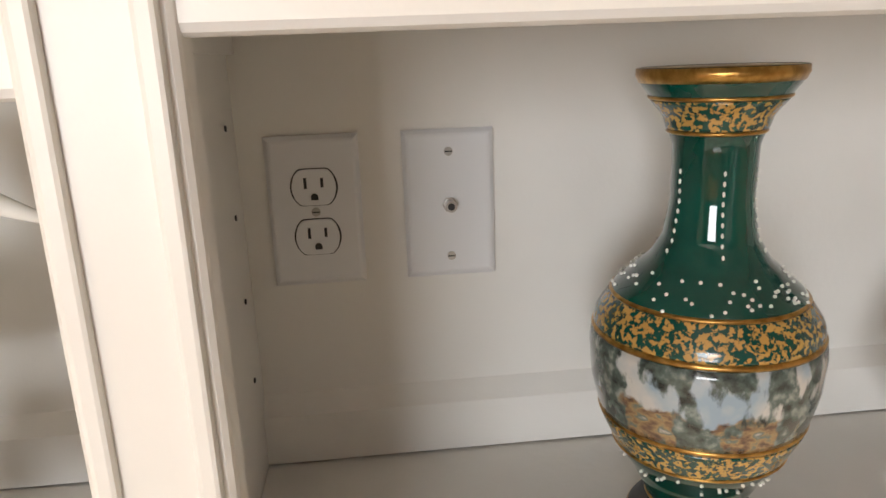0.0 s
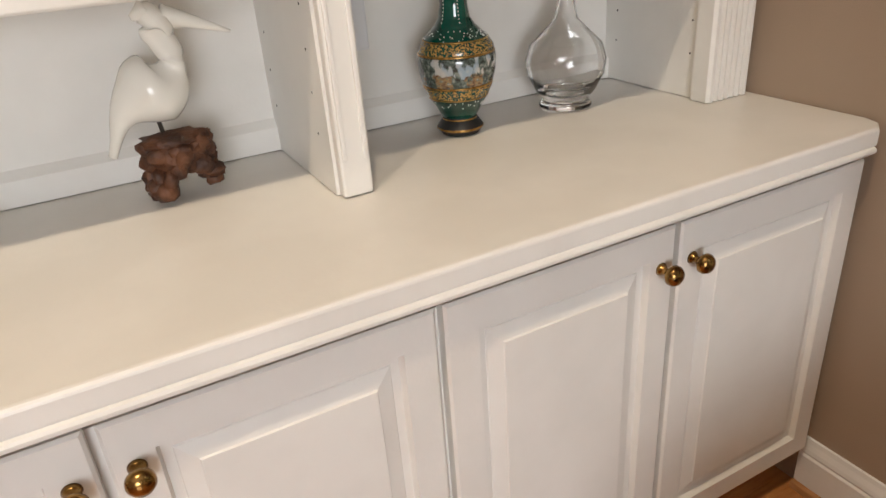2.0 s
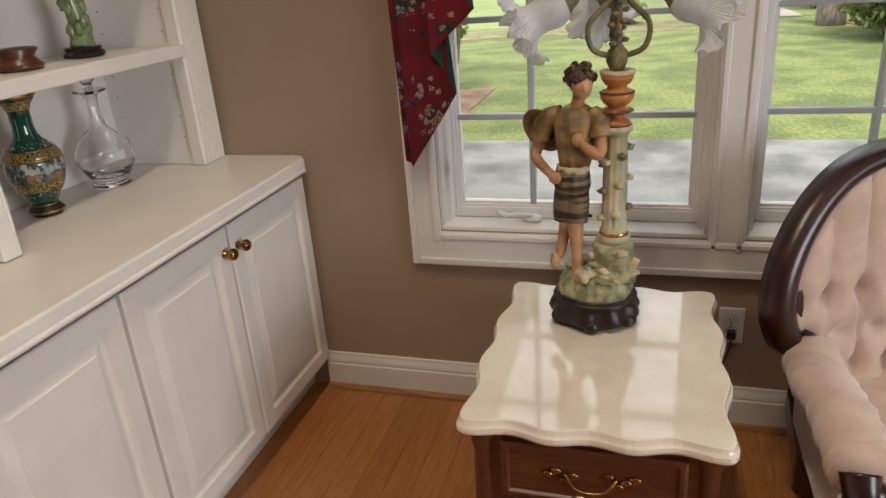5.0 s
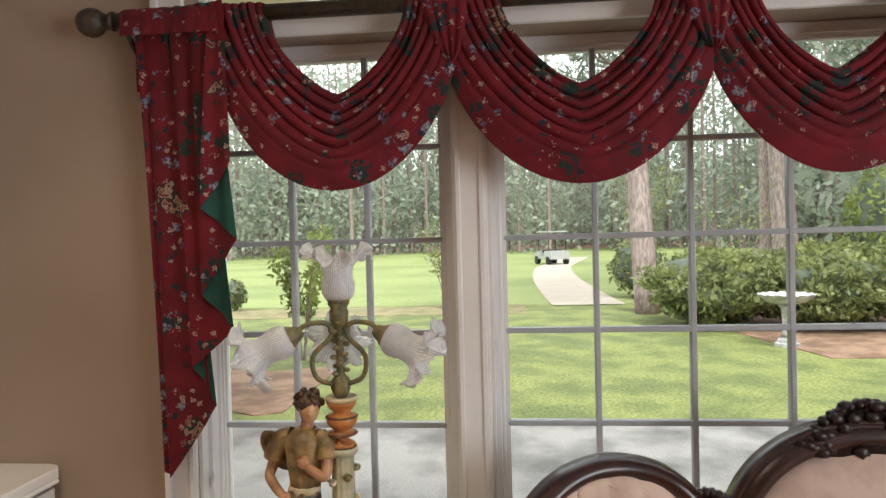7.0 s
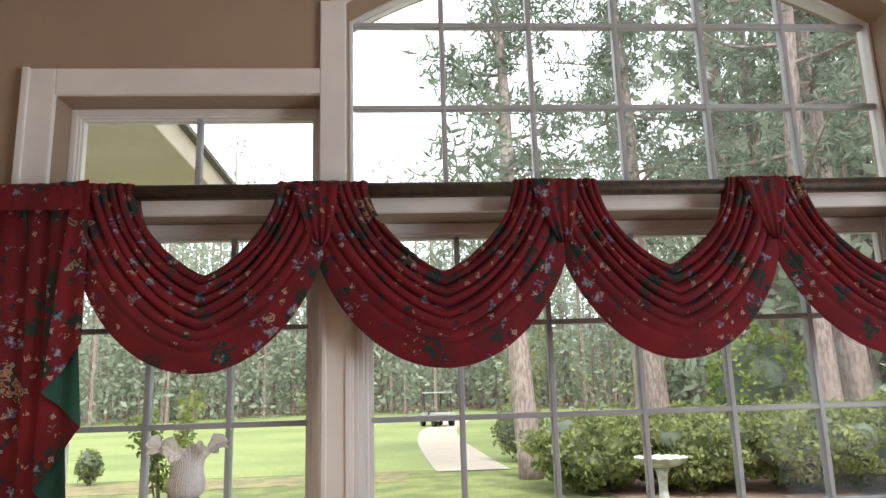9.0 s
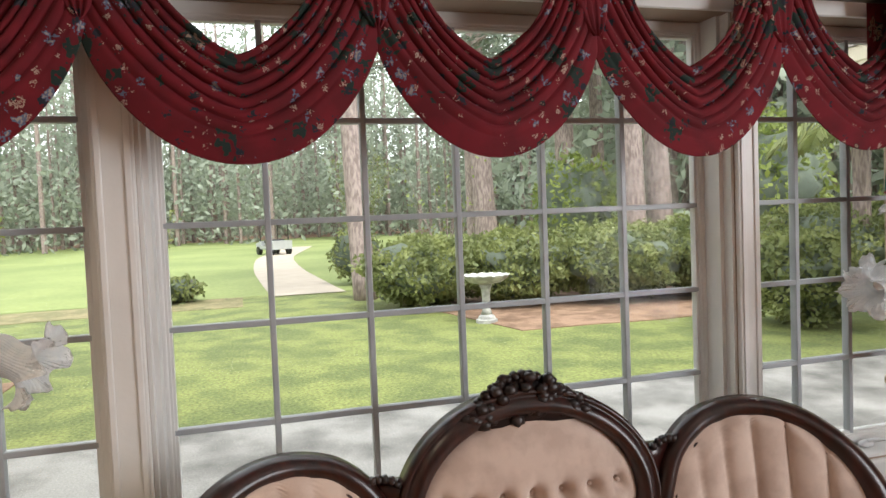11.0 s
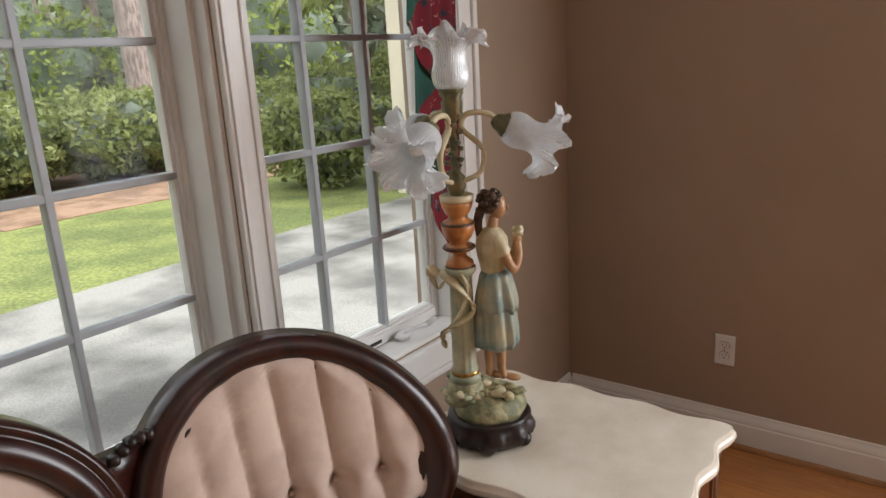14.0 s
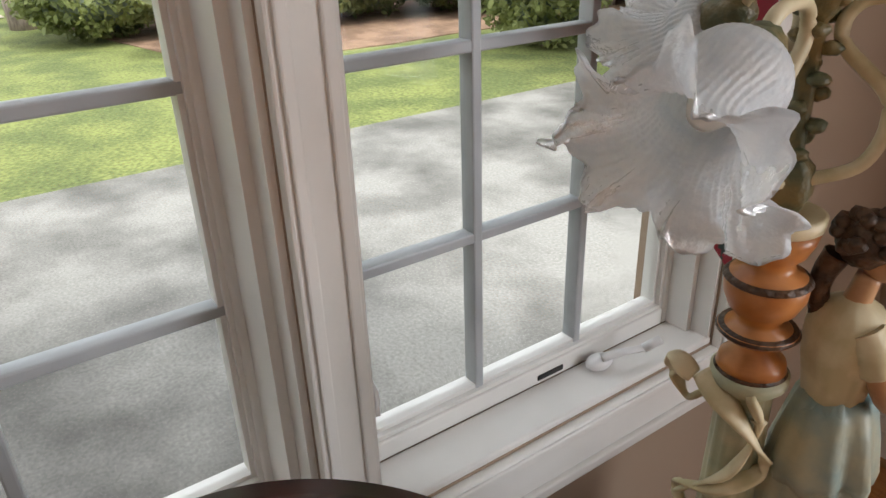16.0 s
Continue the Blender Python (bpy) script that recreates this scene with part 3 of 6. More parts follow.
wavy_patch("ground", 13.6, 15.6, -1.6, 40, GZ + 0.008, DRY, "strip of dry brown rough grass", 0.5)
wavy_patch("ground", 8.1, 14, -30, -4.35, GZ + 0.012, STRAW, "brown pine-straw bed under the hedge", 0.5)
wavy_patch("ground", 5.6, 7.6, 0.9, 7, GZ + 0.012, STRAW, "brown pine-straw bed on the lawn", 0.5)
wavy_patch("ground", 75, 130, -150, 200, GZ + 0.012, STRAW, "brown pine-straw floor of the far wood", 2.0)
path_pts = smoothed([(15.4, -3.1, 0), (18, -3.0, 0), (25, -2.9, 0), (33, -3.2, 0), (38, -3.9, 0), (48, -5.6, 0)], 6)
bm = bmesh.new()
ring_skin(bm, [[(p.x, p.y + s * 0.85, GZ + 0.02) for s in (1, -1)] for p in path_pts], closed_ring=False)
structure("pavement", bm, shader("tan_cart_path", (0.42, 0.36, 0.29), 0.9, scale=2), "tan cart path across the grass")


def leaves(name, spots, size, material, rng, parent=None, stretch=1.0, kind=None, label=""):
    """One mesh of small bent leaves at the given spots, each spot ((x, y, z), spread)."""
    verts, faces = [], []
    for (x, y, z), s in spots:
        a, b = rng.uniform(0, 6.283), rng.uniform(-1, 1)
        d = Vector((math.cos(a) * math.sqrt(1 - b * b), math.sin(a) * math.sqrt(1 - b * b), b))
        e = d.cross(Vector((rng.uniform(-1, 1), rng.uniform(-1, 1), rng.uniform(-1, 1)))).normalized()
        k = size * rng.uniform(0.6, 1.3)
        c = Vector((x, y, z)) + Vector((rng.uniform(-s, s), rng.uniform(-s, s), rng.uniform(-s, s)))
        i = len(verts)
        verts += [c - d * k * stretch, c + e * k * 0.5, c + d * k * stretch, c - e * k * 0.5]
        faces.append((i, i + 1, i + 2, i + 3))
    me = bpy.data.meshes.new(name)
    me.from_pydata([tuple(v) for v in verts], [], faces)
    me.materials.append(material)
    ob = new(name, me)
    if parent is not None:
        ob.parent = parent
    if kind:
        tagged(ob, label, kind=kind)
    return ob


def shrub(name, x, y, rx, ry, h, count, size, material, seed, label, category="shrub", low=0.0, group=""):
    rng = random.Random(seed)
    t = thing(name, pose(x, y, GZ), label, category, group)
    bm = bmesh.new()
    for k in range(7):
        a = rng.uniform(0, 6.28)
        tube(smoothed([(0, 0, 0), (0.3 * rx * math.cos(a), 0.3 * ry * math.sin(a), h * 0.4), (0.7 * rx * math.cos(a), 0.7 * ry * math.sin(a), h * 0.85)], 4), lambda q: 0.03 * (1 - 0.8 * q), 6, bm)
    part("stems", bm, BARK, t)
    part("inner_growth", blob((0, 0, h * 0.5 + low), (rx * 0.72, ry * 0.72, h * 0.38), rough=0.5, seed=seed, freq=2), NEEDLE, t, "", True)
    spots = []
    for _ in range(count):
        a, b = rng.uniform(0, 6.283), math.acos(rng.uniform(-1, 1))
        d = Vector((math.sin(b) * math.cos(a), math.sin(b) * math.sin(a), math.cos(b)))
        k = (0.88 + 0.28 * noise.noise(d * 3.1 + Vector((seed, 0, 0)))) * rng.uniform(0.86, 1.05)
        spots.append(((d.x * rx * k, d.y * ry * k, max(0.02, h * 0.5 + low + d.z * h * 0.5 * k)), 0.04))
    leaves("foliage", spots, size, material, rng, t)
    return t


HEDGE = "clipped hedge bushes"
for k, (hx, hy, rx, ry, h, n) in enumerate(((11.6, -4.9, 1.3, 1.3, 1.35, 5200), (11.3, -6.6, 1.4, 1.4, 1.45, 5200), (10.8, -8.4, 1.5, 1.5, 1.5, 5200), (10.2, -10.3, 1.6, 1.6, 1.6, 5200), (9.4, -12.2, 1.7, 1.7, 1.7, 4200), (8.4, -14.0, 1.8, 1.8, 2.3, 4200), (6.7, -8.9, 0.8, 0.8, 1.35, 2600))):
    shrub("hedge_bush", hx, hy, rx, ry, h, int(n * 1.9), 0.055, LEAF, 20 + k, "dense dark green hedge bush on pine straw", "hedge", 0, HEDGE)
shrub("shrub", 17.2, -4.5, 0.75, 0.75, 1.5, 900, 0.07, LEAF, 41, "loose green shrub beside the cart path")
shrub("shrub", 15.6, -0.2, 0.7, 0.6, 0.6, 700, 0.07, LEAF, 42, "low green shrub in dry grass")
shrub("shrub", 15.3, 5.4, 0.3, 0.3, 0.8, 300, 0.06, LEAF, 43, "small thin green shrub in dry grass")
shrub("shrub", 16.5, -10.5, 1.3, 1.3, 3.4, 2000, 0.09, LEAFLIGHT, 44, "tall yellow-green shrub behind the hedge")
shrub("shrub", 13.2, -14.0, 1.6, 1.6, 4.0, 2400, 0.1, LEAFLIGHT, 45, "tall yellow-green shrub behind the hedge")


def sapling(x, y, h, seed, count, material, label):
    rng = random.Random(seed)
    t = thing("young_tree", pose(x, y, GZ), label, "tree")
    bm, spots = bmesh.new(), []
    for k in range(9):
        a = rng.uniform(0, 6.283)
        r = h * rng.uniform(0.12, 0.34)
        p = smoothed([(0.03 * math.cos(a), 0.03 * math.sin(a), 0), (0.4 * r * math.cos(a), 0.4 * r * math.sin(a), h * 0.45), (r * math.cos(a), r * math.sin(a), h * rng.uniform(0.7, 1))], 6)
        tube(p, lambda q: 0.018 * (1 - 0.85 * q), 5, bm)
        for q in p[5:]:
            for _ in range(count // 60):
                spots.append(((q.x, q.y, q.z), 0.09 * h * 0.6))
    part("trunk", bm, BARK, t)
    leaves("crown", spots, 0.05, material, rng, t)


sapling(14.9, 0.15, 2.2, 3, 420, LEAF, "spindly young tree with sparse leaves")
sapling(8.4, 1.6, 1.9, 4, 700, LEAFLIGHT, "thin young tree with light green leaves")
sapling(13.5, -5.9, 3.0, 5, 150, LEAFLIGHT, "bare-branched small tree behind the hedge")
sapling(21, -5.2, 4.0, 6, 900, LEAF, "young tree with drooping green leaves")


def pine(x, y, h, r, seed, lean=0.0, low=0.35, tufts=44):
    """A tall pine: bare tapered trunk, crooked limbs, tufts of needles."""
    rng = random.Random(seed)
    t = thing("pine_tree", pose(x, y, GZ), "tall pine tree with a bare rough trunk", "tree", "pines on the lawn")
    part("trunk", tube(smoothed([(0, 0, -0.1), (lean * 0.2, 0.1, h * 0.3), (lean * 0.6, -0.1, h * 0.65), (lean, 0, h)], 8), lambda q: r * (1 - 0.75 * q), 12), BARK, t, "", True)
    limbs, spots = bmesh.new(), []
    for k in range(22):
        z = h * (low + (0.97 - low) * k / 21)
        a, L = rng.uniform(0, 6.283), h * 0.24 * (1.15 - k / 24) * rng.uniform(0.6, 1.2)
        o = lean * z / h
        p = smoothed([(o, 0, z), (o + 0.4 * L * math.cos(a), 0.4 * L * math.sin(a), z + L * rng.uniform(-0.1, 0.2)), (o + L * math.cos(a + 0.3), L * math.sin(a + 0.3), z + L * rng.uniform(-0.15, 0.3))], 5)
        tube(p, lambda q: r * 0.2 * (1 - 0.85 * q), 5, limbs)
        for q in p[2:]:
            for _ in range(5):
                c = (q.x + rng.uniform(-0.6, 0.6), q.y + rng.uniform(-0.6, 0.6), q.z + rng.uniform(-0.3, 0.5))
                for _ in range(tufts // 5):
                    spots.append((c, 0.2))
    part("limbs", limbs, BARK, t)
    leaves("crown", spots, 0.06, NEEDLE, rng, t, 2.8)


pine(17.7, -8.4, 17, 0.34, 1, 1.6)
pine(14.6, -11.2, 19, 0.33, 2, -0.5)
pine(15.2, -12.4, 18, 0.36, 3, 0.8)
pine(13.6, -4.1, 15, 0.26, 4, 3.0, 0.3)
pine(24, -14, 20, 0.36, 5, 0.5)
pine(31, -12.5, 20, 0.35, 6, -0.8)

def palm(x, y, h, seed):
    """A cabbage palm: rough trunk, arching fronds with hanging leaflets."""
    rng = random.Random(seed)
    t = thing("palm_tree", pose(x, y, GZ), "small palm with drooping blue-green fronds by the house", "tree")
    part("trunk", lathe([(0.17, 0), (0.15, h * 0.3), (0.14, h * 0.7), (0.16, h * 0.95), (0.05, h)], 14, wave=lambda a, k: (1 + 0.06 * math.sin(5 * a + 40 * k), 0)), BARK, t)
    for k in range(20):
        a, lift, L = 2.4 * k, rng.uniform(0.1, 1.0), rng.uniform(1.1, 1.5)
        c, s = math.cos(a), math.sin(a)
        rib = smoothed([(0, 0, h * 0.97), (0.45 * L * c, 0.45 * L * s, h + 0.5 * lift), (0.85 * L * c, 0.85 * L * s, h + 0.35 * lift - 0.15), (L * c, L * s, h - 0.35 + 0.2 * lift)], 7)
        verts, faces = [], []
        for i, p in enumerate(rib[4:]):
            q = i / (len(rib) - 5)
            for side in (-1, 1):
                w = 0.5 * (1 - 0.6 * q)
                d = Vector((-s * side * 0.8 + c * 0.5, c * side * 0.8 + s * 0.5, -0.55 - rng.uniform(0, 0.5))).normalized() * w
                g = Vector((c, s, 0)) * 0.022
                n0 = len(verts)
                verts += [p - g, p + g, p + d * 0.6 + g, p + d, p + d * 0.6 - g]
                faces.append((n0, n0 + 1, n0 + 2, n0 + 3, n0 + 4))
        me = bpy.data.meshes.new("frond")
        me.from_pydata([tuple(v) for v in verts], [], faces)
        me.materials.append(LEAF)
        new("frond", me).parent = t


palm(8.7, -12.1, 2.9, 12)

# the far wood: trunks and crowns in a belt
rng = random.Random(9)
verts, faces, spots = [], [], []
for k in range(420):
    a = rng.uniform(-1.25, 0.75)
    d = rng.uniform(62, 105) if a > -0.45 else rng.uniform(26, 60)
    x, y = d * math.cos(a), d * math.sin(a) - 2
    h, r = rng.uniform(15, 24), rng.uniform(0.14, 0.26)
    i = len(verts)
    for z, q in ((GZ, r), (h, r * 0.4)):
        verts += [(x + q * math.cos(b * math.pi / 2.5), y + q * math.sin(b * math.pi / 2.5), z) for b in range(5)]
    faces += [(i + b, i + (b + 1) % 5, i + 5 + (b + 1) % 5, i + 5 + b) for b in range(5)]
    for _ in range(300):
        spots.append(((x, y, h * rng.uniform(0.2, 1.0)), 2.6))
    if d > 50 or k % 2:
        for _ in range(110):
            spots.append(((x, y, rng.uniform(0.2, 5.5)), 2.8))
me = bpy.data.meshes.new("far_wood_trunks")
me.from_pydata(verts, [], faces)
me.materials.append(BARK)
tagged(new("far_wood_trunks", me), "bare trunks of the distant pine wood", kind="stuff")
leaves("far_wood_foliage", spots, 0.32, FARLEAF, rng, kind="stuff", label="foliage of the distant pine wood, paled with painted haze")

# the closed mass of trees behind the nearer wood, haze mixed into its colour
verts, faces = [], []
steps = 260
for k in range(steps + 1):
    a = -1.35 + 2.3 * k / steps
    d = 112 if a > -0.42 else 66
    top = (12.5 if d > 100 else 10) + 4.5 * noise.noise((a * 26, d, 0)) + 2.2 * noise.noise((a * 90, 3, d)) + 1.2 * noise.noise((a * 300, 7, d))
    verts += [(d * math.cos(a), d * math.sin(a) - 2, GZ - 0.3), (d * math.cos(a), d * math.sin(a) - 2, top * 0.5), ((d + 3) * math.cos(a), (d + 3) * math.sin(a) - 2, top)]
for k in range(steps):
    i = 3 * k
    faces += [(i, i + 3, i + 4, i + 1), (i + 1, i + 4, i + 5, i + 2)]
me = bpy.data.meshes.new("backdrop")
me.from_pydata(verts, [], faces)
me.materials.append(shader("haze_toned_wood", (0.3, 0.34, 0.27), 0.95, second=(0.15, 0.18, 0.13), scale=0.55, detail=9, stretch=(1, 1, 0.55), fine=0.35, fine_scale=3, spread=(0.36, 0.64)))
tagged(new("backdrop", me), "green mass of the distant wood with painted-in haze", kind="structure")


def bird_bath(x, y):
    t = thing("bird_bath", pose(x, y, GZ), "white stone bird bath with a scalloped bowl", "bird bath")
    stone = shader("pale_cast_stone", (0.46, 0.46, 0.43), 0.8, second=(0.3, 0.3, 0.28), scale=9, bump=0.2, bump_scale=80)
    part("base", lathe([(0.0, 0), (0.17, 0), (0.17, 0.05), (0.14, 0.06), (0.13, 0.1), (0.09, 0.13)], 20), stone, t)
    part("pedestal", lathe([(0.09, 0.13), (0.07, 0.2), (0.06, 0.35), (0.075, 0.52), (0.11, 0.6)], 20), stone, t, "", True)
    part("bowl", lathe([(0.1, 0.6), (0.26, 0.64), (0.36, 0.71), (0.38, 0.74), (0.34, 0.73), (0.2, 0.68), (0, 0.67)], 60, wave=lambda a, k: (1 + 0.03 * abs(math.sin(8 * a)) * (1 if 0.3 < k < 0.8 else 0), 0.018 * abs(math.sin(8 * a)) * (1 if 0.3 < k < 0.8 else 0))), stone, t)


bird_bath(9.25, -5.25)


def golf_cart(x, y, turn):
    t = thing("golf_cart", pose(x, y, GZ, 0, 0, turn), "white golf cart standing on the far cart path", "golf cart")
    paint, dark = shader("cart_paint", (0.42, 0.43, 0.42), 0.4), BLACK
    part("body", prism([(-1.2, 0.3), (1.1, 0.3), (1.2, 0.6), (0.6, 0.75), (0.35, 0.45), (-0.2, 0.45), (-0.3, 0.75), (-1.2, 0.75)], -0.55, 0.55, "y", 0.03), paint, t)
    part("roof", box(-0.9, 0.7, -0.58, 0.58, 1.75, 1.82, 0.02), paint, t)
    for px, py in ((-0.8, -0.5), (-0.8, 0.5), (0.6, -0.5), (0.6, 0.5)):
        part("roof_post", tube([(px, py, 0.7), (px, py, 1.76)], 0.025, 6), dark, t)
    part("seat", box(-0.35, 0.1, -0.5, 0.5, 0.62, 0.82, 0.04), dark, t)
    for px, py in ((-0.8, -0.5), (-0.8, 0.5), (0.8, -0.5), (0.8, 0.5)):
        part("wheel", tube([(px, py - 0.09, 0.23), (px, py + 0.09, 0.23)], 0.23, 16), dark, t)


golf_cart(38, -3.4, 20)


def wing(y0, y1, x1, h, label):
    t = thing("house_wing", pose(0, 0, GZ), label, "house")
    part("wall", box(XE + 0.2, x1, y0, y1, -0.1, h), STUCCO, t)
    part("soffit", box(XE + 0.2, x1 + 0.5, y0 - 0.5, y1 + 0.5, h, h + 0.06), STUCCO, t, "cream soffit")
    part("fascia", box(XE + 0.2, x1 + 0.52, y0 - 0.52, y1 + 0.52, h + 0.06, h + 0.24, 0.01), STUCCO, t, "cream fascia board")
    bm = bmesh.new()
    ring_skin(bm, [[(XE + 0.2, y0 - 0.55, h + 0.24), (x1 + 0.55, y0 - 0.55, h + 0.24), (x1 + 0.55, y1 + 0.55, h + 0.24), (XE + 0.2, y1 + 0.55, h + 0.24)], [(XE + 0.2, (y0 + y1) / 2 - 0.1, h + 2), (x1 - 2, (y0 + y1) / 2 - 0.1, h + 2), (x1 - 2, (y0 + y1) / 2 + 0.1, h + 2), (XE + 0.2, (y0 + y1) / 2 + 0.1, h + 2)]])
    part("roof", bm, ROOF, t)


def eaves_wing():
    """A long wing set back under a deep eave that runs out over the patio."""
    h, x1 = 3.82, 7.2
    t = thing("house_wing", pose(0, 0, GZ), "cream stucco house wing under a deep overhanging eave", "house")
    part("wall", box(XE + 0.2, x1 - 0.6, 2.2, 8.0, -0.1, h), STUCCO, t)
    part("soffit", box(XE + 0.2, x1, 0.38, 8.0, h, h + 0.05), STUCCO, t, "cream soffit")
    part("fascia", box(XE + 0.2, x1 + 0.02, 0.34, 0.38, h - 0.03, h + 0.19, 0.008), STUCCO, t, "cream fascia board")
    part("roof", prism([(0.28, h + 0.19), (0.28, h + 0.23), (8.0, h + 2.2), (8.0, h + 0.19)], XE + 0.2, x1 + 0.06, "x"), ROOF, t)


eaves_wing()
wing(-15.0, -8.95, 5.35, 3.2, "cream stucco house wing beside the patio")

# ---- settee ----
SC = -2.295


def back_plan(s):
    a = abs(s)
    return 0.61 - (0.02 * (a / 0.5) ** 2 if a < 0.5 else 0.02 + 1.05 * (a - 0.5) ** 2 * 1.05)


def on_back(s, z, out=0.0):
    """A point of the settee's curved, leaning back; out is towards the sitter."""
    slope = (back_plan(s + 0.01) - back_plan(s - 0.01)) / 0.02
    n = Vector((-1, slope, 0)).normalized()
    p = Vector((back_plan(s) + 0.16 * (z - 0.7), s, z))
    return p + n * out


def rail(points, wide, deep, parent, name, material=MAHOGANY, start=0.0):
    """A moulded show-wood rail along (s, z) points on the back: half-round with a bead on its inner edge."""
    pts = smoothed([(s, z, 0) for s, z in points], 8)
    bm, rings = bmesh.new(), []
    for i, p in enumerate(pts):
        d = (pts[min(i + 1, len(pts) - 1)] - pts[max(i - 1, 0)]).normalized()
        side = Vector((-d.y, d.x, 0))
        ring = []
        for a, o in ((-1, -0.6), (-1.0, 0.3), (-0.8, 0.75), (-0.4, 1.0), (0.0, 0.95), (0.35, 0.7), (0.5, 0.5), (0.62, 0.72), (0.85, 0.7), (1.0, 0.4), (1.0, -0.6)):
            q = p + side * a * wide / 2
            ring.append(on_back(q.x, q.y, o * deep))
        rings.append(ring)
    ring_skin(bm, rings)
    return part(name, bm, material, parent, "", True)


def settee():
    t = thing("settee", pose(0, SC, 0), "triple-back settee in tufted blush velvet with carved mahogany frame", "settee")
    side_line = [(0.32, 0.62), (0.37, 0.75), (0.415, 0.85), (0.49, 0.918), (0.59, 0.952), (0.7, 0.958), (0.8, 0.93), (0.88, 0.865), (0.935, 0.77), (0.95, 0.67), (0.925, 0.585), (0.895, 0.56)]
    for sgn in (1, -1):
        side_path = [(0.352 + (s - 0.32) * 0.91, z - 0.03) for s, z in side_line]
        rail([(sgn * s, z) for s, z in side_path], 0.07 * -sgn, 0.038, t, "side_rail")
        c = on_back(sgn * 0.873, 0.535, 0.02)
        sc = blob(c, (0.03, 0.026, 0.028))
        part("scroll", sc, MAHOGANY, t, "", True)
        # fluted, tufted side panel
        q = smoothed([(s, z, 0) for s, z in [(0.22, 0.40), (0.27, 0.5)] + side_path + [(0.87, 0.48), (0.86, 0.40)]], 6)
        n = len(q)
        nu, nv = 120, n // 2
        bm = bmesh.new()
        grid = []
        for j in range(nv):
            a, b = q[j], q[n - 1 - j]
            row = []
            for i in range(nu + 1):
                u = i / nu
                p = a.lerp(b, u)
                edge = min(u, 1 - u) * (b - a).length
                top = max(0.0, 1 - j / (nv - 1))
                pad = 0.013 + 0.034 * min(1, (edge / 0.07)) ** 0.5 * min(1, top * 6) ** 0.5
                zt = p.y
                chan = abs(math.sin(math.pi * 6.5 * ((p.x - 0.33) / 0.55 + 0.1 * (p.y - 0.7) * (0.62 - p.x) / 0.3))) ** 0.42
                depth = 0.014 if zt > 0.66 else 0.02
                o = pad - 1.6 * depth * (1 - chan) * (pad / 0.045) ** 2
                for r, zb in enumerate((0.66, 0.56, 0.47)):
                    for k in range(8):
                        ub = (k + (0.5 if r % 2 else 0)) / 7
                        o -= 0.032 * math.exp(-((p.x - 0.33 - 0.55 * (ub * 7 / 6.5)) ** 2 + (zt - zb + 0.02) ** 2) / 0.0006)
                row.append(bm.verts.new(on_back(sgn * p.x, p.y, o)))
            grid.append(row)
        for r0, r1 in zip(grid, grid[1:]):
            for i in range(nu):
                bm.faces.new((r0[i], r0[i + 1], r1[i + 1], r1[i]))
        panel = part("back_panel", bm, FABRIC, t, "", True)
        for r, zb in enumerate((0.66, 0.56)):
            for k in range(1, 7):
                ub = (k + (0.5 if r % 2 else 0)) / 7
                s = 0.33 + 0.55 * ub * 7 / 6.5
                part("button", blob(on_back(sgn * s, zb - 0.02, 0.004), (0.005, 0.007, 0.007), sub=2), FABRIC, panel, "", True)
        # gimp braid along the rail
        br = [on_back(sgn * p.x, p.y, 0.012) for p in smoothed([(s - 0.034 * (1 if s > 0.68 else -1) * min(1, abs(s - 0.68) / 0.1), z - 0.034 * max(0, 1 - abs(s - 0.68) / 0.3), 0) for s, z in side_path[1:-1]], 8)]
        part("braid", tube(br, 0.005, 6), FABRIC, t)
    # centre medallion
    rx, rz, zc = 0.325, 0.248, 0.745
    ring = [(rx * math.cos(radians(a)), zc + rz * math.sin(radians(a))) for a in range(-60, 241, 6)]
    rail([(s * 1.06, zc + (z - zc) * 1.085) for s, z in ring], -0.07, 0.04, t, "medallion_rail")
    bm = bmesh.new()
    rings = []
    for k in range(1, 25):
        f = k / 24
        row = []
        for i in range(72):
            a = 2 * math.pi * i / 72
            s, z = rx * f * math.cos(a), zc + rz * f * math.sin(a)
            o = -0.012 + 0.06 * (1 - f ** 4) ** 0.7
            for r in range(5):
                zb = zc + 0.03 - r * 0.075
                for kb in range(-4, 5):
                    sb = (kb + (0.5 if r % 2 else 0)) * 0.085
                    if (sb / rx) ** 2 + ((zb - zc) / rz) ** 2 < 0.85:
                        o -= 0.044 * math.exp(-((s - sb) ** 2 + (z - zb) ** 2) / 0.00045)
                        if z > zb - 0.0 and r == 0:
                            o -= 0.006 * math.exp(-((s - sb) / 0.01) ** 2) * math.exp(-((z - zb) / 0.05) ** 2)
                        dl = abs(abs(s - sb) - abs(z - zb) * 0.57)
                        if zb - 0.08 < z < zb and r < 4:
                            o -= 0.011 * math.exp(-(dl / 0.008) ** 2)
            row.append(on_back(s, z, o))
        rings.append(row)
    ring_skin(bm, rings)
    med = part("back_panel", bm, FABRIC, t, "deep-buttoned oval centre panel", True)
    for r in range(4):
        zb = zc + 0.03 - r * 0.075
        for kb in range(-3, 4):
            sb = (kb + (0.5 if r % 2 else 0)) * 0.085
            if (sb / rx) ** 2 + ((zb - zc) / rz) ** 2 < 0.8:
                part("button", blob(on_back(sb, zb, 0.006), (0.005, 0.007, 0.007), sub=2), FABRIC, med, "", True)
    # carved crest: overlapping leaves and a shell
    rng = random.Random(5)
